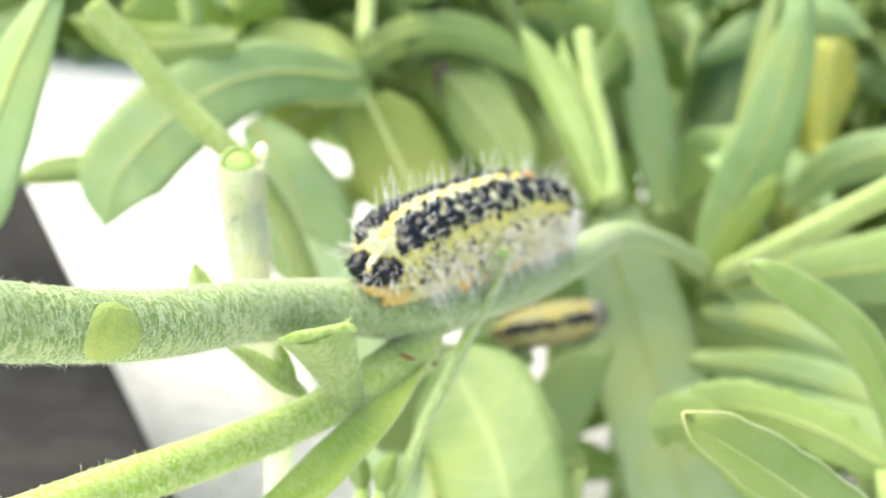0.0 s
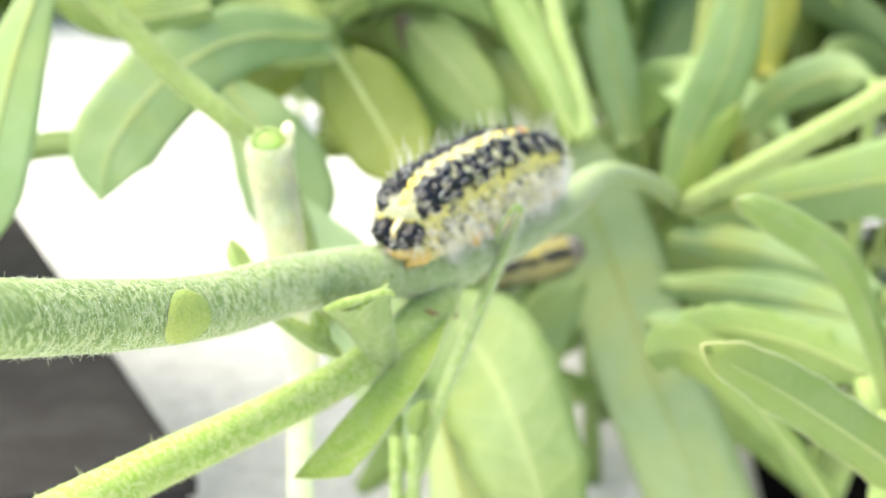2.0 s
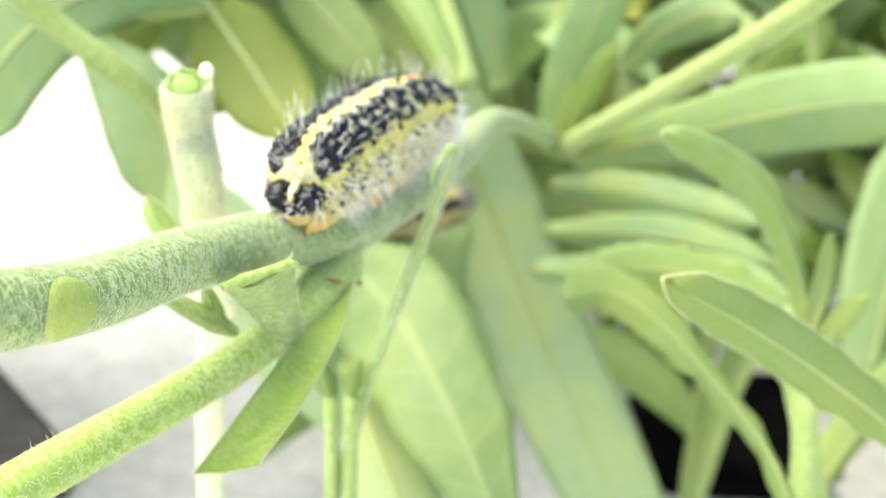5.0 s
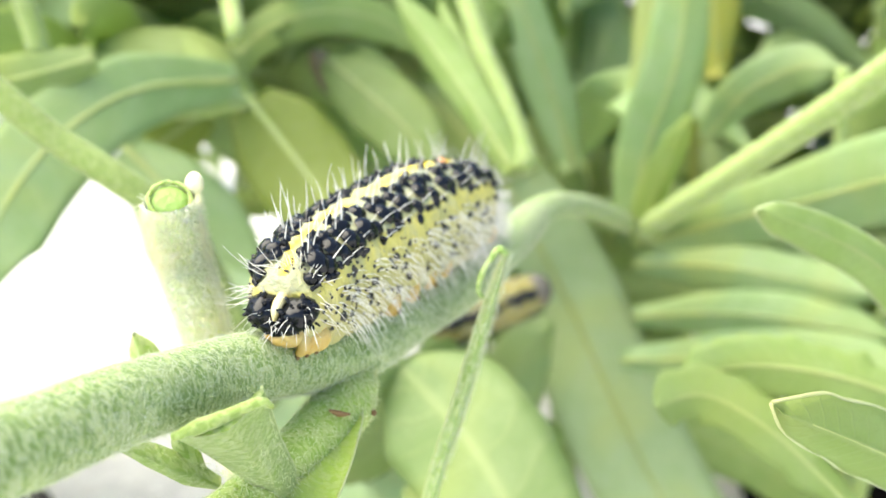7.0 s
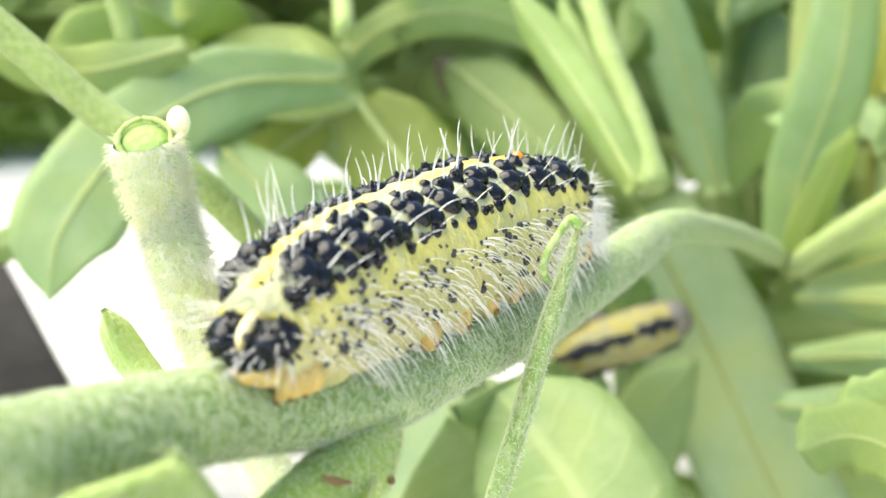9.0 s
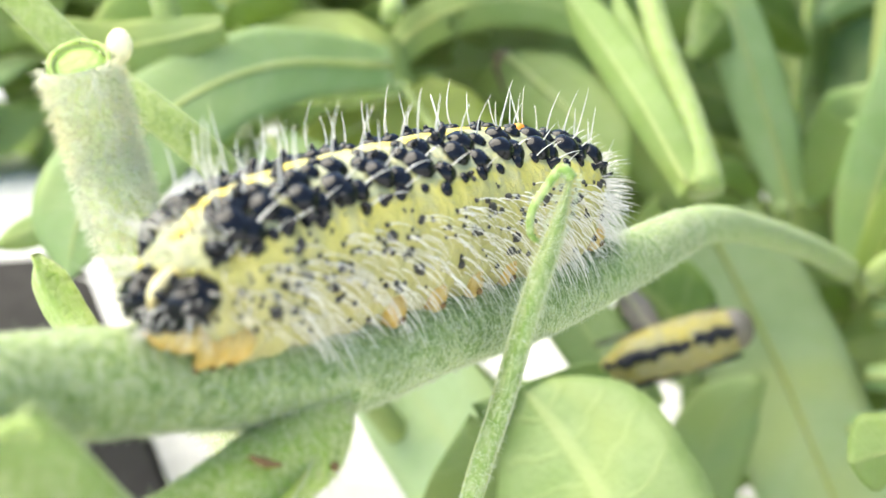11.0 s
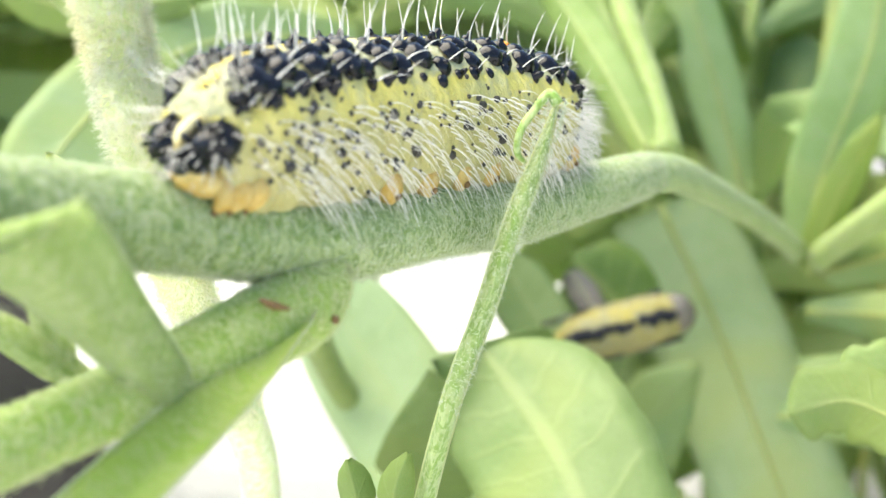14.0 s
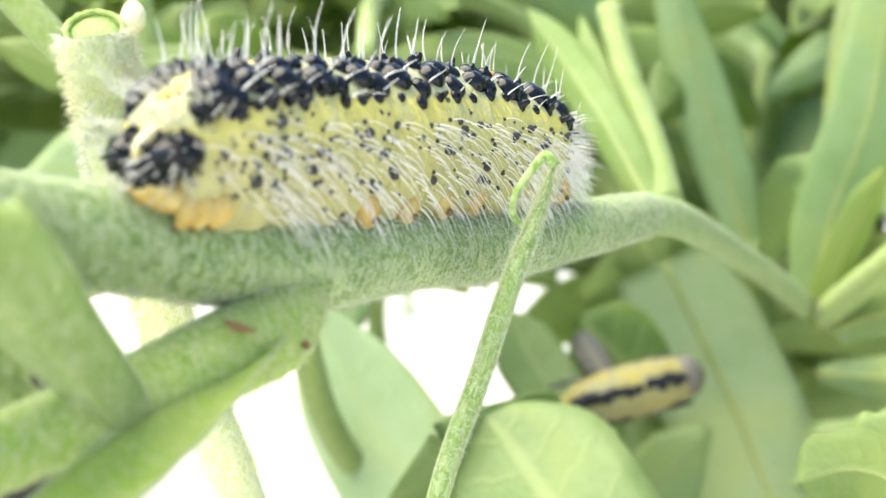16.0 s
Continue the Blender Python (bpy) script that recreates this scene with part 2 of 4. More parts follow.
def part(name, bm, mat, parent, label="", kind="", smooth=True):
    """Links a bmesh, in millimetres of the world, as one mesh under a thing or a part."""
    origin = Vector(parent["origin"])
    bmesh.ops.translate(bm, vec=-origin, verts=bm.verts)
    bmesh.ops.scale(bm, vec=(MM, MM, MM), verts=bm.verts)
    me = bpy.data.meshes.new(name)
    bm.to_mesh(me)
    bm.free()
    for p in me.polygons:
        p.use_smooth = smooth
    me.materials.append(mat)
    ob = new(name, me)
    ob.parent = parent
    ob["origin"] = list(parent["origin"])
    return tagged(ob, label, kind=kind)


def spline(pts, n):
    """n + 1 points along a smooth curve through the given ones."""
    p = [Vector(q) for q in pts]
    p = [2 * p[0] - p[1]] + p + [2 * p[-1] - p[-2]]
    out = []
    for k in range(n + 1):
        u = k / n * (len(p) - 3)
        i = min(int(u), len(p) - 4)
        t = u - i
        a, b, c, d = p[i:i + 4]
        out.append(0.5 * (2 * b + (c - a) * t + (2 * a - 5 * b + 4 * c - d) * t * t + (3 * b - a - 3 * c + d) * t ** 3))
    return out


def tangents(line):
    return [(line[min(i + 1, len(line) - 1)] - line[max(i - 1, 0)]).normalized() for i in range(len(line))]


def tube(bm, pts, radii, n=24, seg=14, cap=True, wobble=0.0, seed=1):
    """A round stem along a curve; radii from its start to its end."""
    line = spline(pts, n)
    rnd = random.Random(seed)
    rings = []
    side = None
    for i, (q, t) in enumerate(zip(line, tangents(line))):
        side = (side or Vector((0.3, 0.2, 1))) - t * (side or Vector((0.3, 0.2, 1))).dot(t)
        side.normalize()
        other = t.cross(side)
        u = i / n * (len(radii) - 1)
        k = min(int(u), len(radii) - 2)
        r = radii[k] + (radii[k + 1] - radii[k]) * (u - k)
        ring = []
        for j in range(seg):
            a = 2 * math.pi * j / seg
            rr = r * (1 + wobble * rnd.uniform(-1, 1))
            ring.append(bm.verts.new(q + rr * (math.cos(a) * side + math.sin(a) * other)))
        rings.append(ring)
    for r0, r1 in zip(rings, rings[1:]):
        for j in range(seg):
            bm.faces.new((r0[j], r0[(j + 1) % seg], r1[(j + 1) % seg], r1[j]))
    if cap:
        bm.faces.new(reversed(rings[0]))
        bm.faces.new(rings[-1])
    return bm


TOWARDS = Vector((0.86, 0.44, -0.26))


def blade(bm, pts, width, tilt=0.0, face=None, fold=0.25, thick=0.35, n=22, profile=(0.55, 0.95, 1.0, 0.85, 0.15), ragged=0.0, wave=0.0, seed=1, edges=None, cut=False, tip=0.7, skew=0.0):
    """A leaf along a curve: a folded strip with a thickness. tilt: degrees about its line; tip: where it begins to narrow."""
    line = spline(pts, n)
    rnd = random.Random(seed)
    ph = rnd.uniform(0, 6)
    cols = 9
    mid_layer, along_layer = bm.verts.layers.float.new("mid"), bm.verts.layers.float.new("along")
    length = sum((b - a).length for a, b in zip(line, line[1:]))
    top, low = [], []
    for i, (q, t) in enumerate(zip(line, tangents(line))):
        side = t.cross(Vector(face) if face else TOWARDS).normalized()
        nor = side.cross(t).normalized()
        a = radians(tilt)
        side, nor = math.cos(a) * side + math.sin(a) * nor, math.cos(a) * nor - math.sin(a) * side
        f = i / n
        u = f * (len(profile) - 1)
        k = min(int(u), len(profile) - 2)
        w = 0.5 * width * (profile[k] + (profile[k + 1] - profile[k]) * (u - k))
        if f > tip and profile[-1] > 0.3 and not cut:
            w *= max(0.03, 1 - ((f - tip) / (1 - tip)) ** 2.2)
        rt, rl = [], []
        for j in range(cols):
            s = 2 * j / (cols - 1) - 1
            ww = w
            if abs(s) > 0.9:
                ww *= 1 + 1.6 * ragged * noise.noise(Vector((f * 14, s * 5, ph)))
            v = q + side * (s * ww) + nor * (fold * width * 0.5 * abs(s) ** 1.3 + wave * width * math.sin(ph + 9 * f + 2 * s) * abs(s))
            v += t * (skew * s * f ** 6)
            rim = thick * (1 - 0.6 * abs(s))
            rt.append(bm.verts.new(v + nor * rim * 0.5))
            rl.append(bm.verts.new(v - nor * rim * 0.5))
            for vert in (rt[-1], rl[-1]):
                vert[mid_layer], vert[along_layer] = 1 - abs(s), f * length / max(1.2, 0.3 * width)
        top.append(rt)
        low.append(rl)
        if edges is not None:
            edges.append((rt[0].co.copy(), rt[-1].co.copy()))
    for i in range(n):
        for j in range(cols - 1):
            bm.faces.new((top[i][j], top[i][j + 1], top[i + 1][j + 1], top[i + 1][j]))
            bm.faces.new((low[i][j], low[i + 1][j], low[i + 1][j + 1], low[i][j + 1]))
        bm.faces.new((top[i][0], top[i + 1][0], low[i + 1][0], low[i][0]))
        bm.faces.new((top[i][-1], low[i][-1], low[i + 1][-1], top[i + 1][-1]))
    for i in (0, n):
        for j in range(cols - 1):
            vs = (top[i][j], low[i][j], low[i][j + 1], top[i][j + 1])
            bm.faces.new(vs if i else tuple(reversed(vs)))
    return bm


def leaf(parent, pts, width, mat, name="leaf", label="", rib=True, rim=0.0, **kw):
    edges = []
    ob = part(name, blade(bmesh.new(), pts, width, edges=edges, **kw), mat, parent, label)
    if rim:
        for k in (0, 1):
            part("leaf_edge", tube(bmesh.new(), [e[k] for e in edges[::2]], (rim, rim), n=len(edges), seg=6), RIM, ob)
    if rib:
        bm = bmesh.new()
        r = min(0.3, 0.02 * width + 0.06)
        line = spline(pts, 14)[:-1]
        tube(bm, [q - TOWARDS * 0.14 for q in line], (r * 1.7, r, r * 0.3), n=18, seg=8)
        part("midrib", bm, MIDRIB, ob)
    return ob


def dome(bm, at, nor, r, h, seg=8, rough=0.0):
    """A small rounded bump on a surface."""
    nor = nor.normalized()
    side = nor.orthogonal().normalized()
    other = nor.cross(side)
    rings = []
    for f, up in ((1.0, -0.15), (0.92, 0.35), (0.6, 0.8)):
        rings.append([bm.verts.new(at + nor * (h * up) + f * r * (math.cos(2 * math.pi * j / seg) * side + math.sin(2 * math.pi * j / seg) * other)) for j in range(seg)])
    tip = bm.verts.new(at + nor * h)
    if rough:
        for v in [w for ring in rings for w in ring]:
            v.co += (v.co - at) * (rough * noise.noise(v.co * 1.9)) + nor * (0.3 * rough * r * noise.noise(v.co * 3.1))
    for a, b in zip(rings, rings[1:]):
        for j in range(seg):
            bm.faces.new((a[j], a[(j + 1) % seg], b[(j + 1) % seg], b[j]))
    for j in range(seg):
        bm.faces.new((rings[-1][j], rings[-1][(j + 1) % seg], tip))


def hair(bm, at, way, droop, length, r, steps=4):
    """A tapered curved bristle of three sides."""
    way = way.normalized()
    side = way.orthogonal().normalized()
    other = way.cross(side)
    last = None
    for k in range(steps):
        f = k / steps
        q = at + way * (length * f) + droop * (length * f * f)
        ring = [bm.verts.new(q + r * (1 - 0.75 * f) * (math.cos(2.094 * j) * side + math.sin(2.094 * j) * other)) for j in range(3)]
        if last:
            for j in range(3):
                bm.faces.new((last[j], last[(j + 1) % 3], ring[(j + 1) % 3], ring[j]))
        last = ring
    tip = bm.verts.new(at + way * length + droop * length)
    for j in range(3):
        bm.faces.new((last[j], last[(j + 1) % 3], tip))


# ---- ground and things behind ----
bm = bmesh.new()
bmesh.ops.create_grid(bm, x_segments=60, y_segments=60, size=30)
ground = new("ground", bpy.data.meshes.new("ground"))
bm.to_mesh(ground.data)
bm.free()
ground.data.materials.append(CONCRETE)
tagged(ground, "pale rough concrete ground in bright light", "ground", kind="structure")


def box(bm, m, sx, sy, sz, taper=1.0, bevel=1.5):
    """A bevelled box standing on the origin of m; taper: its foot's size to its top's."""
    r = bmesh.ops.create_cube(bm, size=1)
    for v in r["verts"]:
        k = 1.0 if v.co.z > 0 else taper
        v.co = Vector((v.co.x * sx * k, v.co.y * sy * k, (v.co.z + 0.5) * sz))
    bmesh.ops.bevel(bm, geom=[e for e in bm.edges if any(v in r["verts"] for v in e.verts)], offset=bevel, segments=2, affect='EDGES')
    bmesh.ops.transform(bm, matrix=m, verts=bm.verts)
    return bm


planter = thing("planter_box", (20, 130, 0), "dark grey plastic planter box on the concrete", "planter")
turn = Matrix.Rotation(math.atan2(71, 50), 4, 'Z')
base = Matrix.Translation((38, 50, 0)) @ turn @ Matrix.Translation((122, 78, 0))
part("body", box(bmesh.new(), base, 240, 148, 40, 0.94), DARK, planter, smooth=False)
part("rim", box(bmesh.new(), base @ Matrix.Translation((0, 0, 38)), 246, 156, 7, 1.0, 2.0), DARK, planter, smooth=False)
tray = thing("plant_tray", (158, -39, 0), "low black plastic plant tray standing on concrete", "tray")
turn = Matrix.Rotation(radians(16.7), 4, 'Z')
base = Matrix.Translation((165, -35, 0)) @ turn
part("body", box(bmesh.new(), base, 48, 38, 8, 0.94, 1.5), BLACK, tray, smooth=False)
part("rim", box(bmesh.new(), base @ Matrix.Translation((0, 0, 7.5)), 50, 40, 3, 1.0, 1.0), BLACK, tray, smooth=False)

# ---- the plant that the caterpillar sits on ----
plant = thing("leafy_plant", (0, 0, 100), "downy grey-green stem with side shoots and narrow leaves", "plant")
STEM_LINE = [(-64, 2, 109.5), (-39, 0.4, 102.9), (-26, -0.2, 101.2), (-16.2, -1.0, 99.7), (-8.2, -3.0, 98.3), (0.5, -3.6, 98.2), (9.1, -3.8, 97.8), (20.8, -3.8, 98.2)]
stem_all = STEM_LINE + [(22.6, -4.3, 99.2), (36.4, -2.6, 97.9), (55.4, -0.5, 94.5), (77.5, 0.8, 89.2), (100.7, 1.2, 82.1)][1:]
stem_radii = (1.9, 1.9, 1.9, 1.95, 2.0, 1.85, 1.8, 1.75, 1.5, 1.4, 1.4, 1.5)
part("main_stem", tube(bmesh.new(), stem_all, stem_radii, n=110, seg=22, wobble=0.012), STEM, plant, "thick pale downy main stem")


def scar_patch(bm, q, t, out, half, spread, rise):
    """A round swollen patch that hugs a stem of radius 1.9, with a sunk ring in it."""
    rings = []
    for k, (f, h) in enumerate(((1.0, -0.03), (0.9, 0.5), (0.72, 0.9), (0.58, 0.55), (0.45, 0.95), (0.2, 0.8))):
        rings.append([])
        for j in range(20):
            a = 2 * math.pi * j / 20
            o = Matrix.Rotation(radians(spread) * f * math.sin(a), 3, t) @ out
            rings[-1].append(bm.verts.new(q + t * (half * f * math.cos(a)) + o * (1.9 + rise * h)))
    for r0, r1 in zip(rings, rings[1:]):
        for j in range(20):
            bm.faces.new((r0[j], r0[(j + 1) % 20], r1[(j + 1) % 20], r1[j]))
    bm.faces.new(rings[-1])
    return bm


scar_t = Vector((0.96, -0.04, -0.25)).normalized()
scar_out = Vector((-0.5, -0.85, 0.12))
scar_out = (scar_out - scar_t * scar_out.dot(scar_t)).normalized()
part("bud_scar", scar_patch(bmesh.new(), Vector((-38.9, 0.4, 102.9)), scar_t, scar_out, 2.0, 54, 0.2), PITH_YELLOW, plant, "round yellow-green bud scar")
side_line = [(-8.6, -3.0, 97.3), (-10.5, -3.6, 95.8), (-14.5, -3.2, 94.8), (-20.4, -1.8, 93.3), (-25.3, 0.6, 91.8), (-35, 5, 89.8), (-50, 12, 86.2)]
SIDE_RADII = (1.75, 1.9, 1.6, 1.32, 1.38, 1.5, 1.55)
part("side_stem", tube(bmesh.new(), side_line, SIDE_RADII, n=50, seg=18, wobble=0.012), STEM_YOUNG, plant, "fresh green bristly side stem")
cut_line = [(-9.6, -3.9, 96.0), (-12.4, -4.7, 95.2), (-16.5, -5.1, 93.5), (-21.5, -4.5, 90.9), (-25.5, -2.9, 87.5)]
leaf(plant, cut_line, 3.0, LEAF_DOWNY, "cut_leaf", "leaf eaten off square at its end", fold=0.34, thick=0.4, profile=(0.3, 0.55, 0.75, 0.92, 1.0, 1.0), rib=False, rim=0.06, face=(-0.55, -0.2, 0.65), ragged=0.04, cut=True, skew=1.3, n=40)
bract_line = [(-17.2, -3.6, 92.3), (-19.2, -3.8, 94.7), (-21.4, -4.1, 96.9), (-23.5, -4.5, 98.9), (-25.5, -4.9, 100.6)]
bract = leaf(plant, bract_line, 4.5, BRACT_DOWN, "bract", "small downy leaf stub folded under the stem", fold=0.3, thick=0.7, profile=(0.42, 0.55, 0.68, 0.85, 1.0), rib=False, rim=0.07, face=(0.48, 0.64, 0.59), cut=True, n=30)
lip = tube(bmesh.new(), [(-26.8, -3.0, 100.2), (-26.1, -3.9, 100.6), (-25.2, -5.0, 101.0), (-24.4, -6.2, 101.5), (-24.1, -6.7, 101.2)], (0.2, 0.36, 0.32, 0.24, 0.12), n=24, seg=8)
part("curled_lip", lip, STEM_OLIVE, bract, "dark green curled upper edge")
leaf(plant, [(-18.4, 0.0, 93.5), (-19.4, 1.1, 94.4), (-20.5, 2.6, 95.6), (-22.2, 4.7, 97.2)], 1.5, BRACT_DOWN, "small_leaf", "small folded leaf in the axil", fold=0.7, rib=False, profile=(0.5, 1.0, 0.9, 0.3))
leaf(plant, [(-18.7, 0.8, 93.9), (-19.2, 1.5, 95.5), (-19.9, 1.7, 97.0)], 1.2, BRACT_DOWN, "small_leaf", "small folded leaf in the axil", fold=0.7, rib=False, profile=(0.5, 1.0, 0.9, 0.3))
bm = bmesh.new()
tube(bm, [(-13.9, -4.4, 96.8), (-13.6, -4.9, 96.55), (-13.1, -5.3, 96.4)], (0.08, 0.2, 0.06), n=12, seg=7)
dome(bm, Vector((-10.4, -5.5, 95.5)), Vector((-0.4, -0.8, -0.3)), 0.2, 0.25)
part("leaf_scar", bm, BROWN, plant, "small brown scales in the axil")
leaf(plant, [(59.8, 7.8, 97.4), (62.5, 13.7, 104.5), (66.0, 20.4, 111.1), (68.2, 26.9, 117.7)], 5.0, LEAF, fold=0.5, tilt=25, profile=(0.7, 0.9, 1.0, 0.95, 0.8))
leaf(plant, [(60.3, 7.1, 97.4), (65.0, 12.3, 105.0), (68.2, 16.9, 111.1), (71.5, 21.4, 117.0)], 3.4, LEAF, fold=0.5, tilt=-20, profile=(0.7, 0.9, 1.0, 0.95, 0.8))
leaf(plant, [(116.3, 14.1, 87.5), (116.8, 18.0, 98.6), (116.9, 21.7, 108.2), (117.1, 26.0, 119.4), (117.7, 30.4, 132.1)], 8.6, LEAF_PALE, profile=(0.5, 0.9, 1.0, 0.95, 0.75, 0.2))
part("side_stem", tube(bmesh.new(), [(61.8, 6.7, 96.8), (65.8, 10.5, 103.8), (69.3, 14.8, 110.5), (73.2, 18.8, 117.6)], (1.9, 1.4, 1.3)), STEM_FRESH, plant)
leaf(plant, [(104.9, 0.5, 80.4), (117.9, 2.4, 95.2), (127.3, 3.9, 106.3), (135.3, 5.9, 119.2), (143.4, 8.0, 132.8)], 6.5, LEAF, fold=0.4, profile=(0.8, 0.9, 1.0, 0.95, 0.8, 0.2))
leaf(plant, [(100.5, 1.2, 81.6), (99.7, -0.8, 94.0), (97.9, -4.6, 106.1), (97.9, -5.7, 117.1), (98.1, -6.1, 129.4)], 9.5, LEAF_PALE, profile=(0.5, 0.9, 1.0, 0.95, 0.75, 0.2))
part("side_stem", tube(bmesh.new(), [(98.3, -0.8, 81.9), (71.6, -19.1, 98.4), (54.3, -31.9, 110.3), (43.2, -40.6, 119.4)], (1.8, 1.6, 1.5)), STEM_FRESH, plant)
leaf(plant, [(98.1, -1.9, 80.5), (80.5, -21.7, 90.8), (68.3, -38.7, 99.0), (55.3, -55.7, 104.9)], 11, LEAF_PALE, profile=(0.4, 0.75, 1.0, 1.0, 0.8))
leaf(plant, [(96.5, -0.7, 80.1), (94.0, -3.1, 87.9), (91.6, -6.0, 95.2), (88.8, -8.9, 100.7)], 4.5, LEAF, fold=0.5)
leaf(plant, [(105.4, 22.6, 86.0), (106.6, 17.6, 76.6), (107.8, 11.6, 65.2), (103.3, 1.7, 48.9), (96.8, -10.3, 32.6), (90.8, -19.1, 21.6), (86.5, -26.0, 12.0)], 19, LEAF_GLAUCOUS, fold=0.12, profile=(0.75, 1.0, 1.0, 1.0, 0.98, 0.9, 0.8), cut=True, ragged=0.02, n=40)
bm = bmesh.new()
rnd = random.Random(4)


def fuzz(bm, pts, radii, count, length, r, lo=0.0, hi=1.0, flat=0.5):
    """Short down on a round stem."""
    line = spline(pts, 160)
    tan = tangents(line)
    for _ in range(count):
        f = rnd.uniform(lo, hi)
        i = min(int(f * 160), 159)
        q = line[i].lerp(line[i + 1], f * 160 - i)
        u = f * (len(radii) - 1)
        k = min(int(u), len(radii) - 2)
        rad = radii[k] + (radii[k + 1] - radii[k]) * (u - k)
        side = tan[i].orthogonal().normalized()
        out = Matrix.Rotation(rnd.uniform(0, 6.283), 3, tan[i]) @ side
        along = tan[i] * rnd.uniform(-1, 1) + tan[i].cross(out) * rnd.uniform(-1, 1)
        hair(bm, q + out * (rad * 0.985), out * (1 - flat) + along * flat, Vector((0, 0, -0.15)), length * rnd.uniform(0.5, 1.4), r, 2)


fuzz(bm, stem_all, stem_radii, 32000, 0.44, 0.013, 0.05, 0.7, 0.8)
part("stem_down", bm, DOWN, plant, "short white down on the stem", kind="stuff")
bm = bmesh.new()
fuzz(bm, bract_line, (0.9, 1.1, 1.4, 1.7, 2.1), 600, 0.36, 0.016, 0.1, 0.98, 0.75)
fuzz(bm, side_line, SIDE_RADII, 6500, 0.42, 0.02, 0.0, 1.0, 0.8)
fuzz(bm, side_line, SIDE_RADII, 240, 0.7, 0.025, 0.0, 1.0, 0.15)
part("stem_down", bm, DOWN_WARM, plant, "short pale down on the side stem", kind="stuff")

# ---- caterpillar ----
SPINE = [(-15.2, -2.5, 103.0), (-12.5, -2.1, 103.3), (-8, -1.9, 103.5), (-2, -1.9, 103.6), (5, -1.9, 103.7), (12, -2.1, 103.2), (17.8, -2.5, 102.0)]
GIRTH = (1.85, 2.75, 3.2, 3.4, 3.5, 3.3, 1.7)
RINGS = 13


def body_point(line, f, turn):
    """The place and the way out of the skin: f along the body, turn in degrees from its back."""
    i = min(int(f * 120), 119)
    q = line[i].lerp(line[i + 1], f * 120 - i)
    t = (line[i + 1] - line[i]).normalized()
    up = (Vector((0, 0, 1)) - t * t.z).normalized()
    side = t.cross(up)
    u = f * (len(GIRTH) - 1)
    k = min(int(u), len(GIRTH) - 2)
    s = u - k
    s = s * s * (3 - 2 * s) if k in (0, len(GIRTH) - 2) else s
    r = GIRTH[k] + (GIRTH[k + 1] - GIRTH[k]) * s
    r *= 1 + 0.05 * abs(math.sin(math.pi * f * RINGS)) - 0.02 + 0.009 * math.sin(2 * math.pi * f * RINGS * 5)
    r *= min(1.0, math.sqrt(max(0.0, (1 - f) / 0.06)) * 0.9 + 0.1) if f > 0.94 else 1.0
    a = radians(turn)
    out = math.cos(a) * up + math.sin(a) * side
    squash = 1.48 if math.cos(a) < 0 else 1.0
    return q + up * (r * math.cos(a) * squash) + side * (r * math.sin(a)), out, t


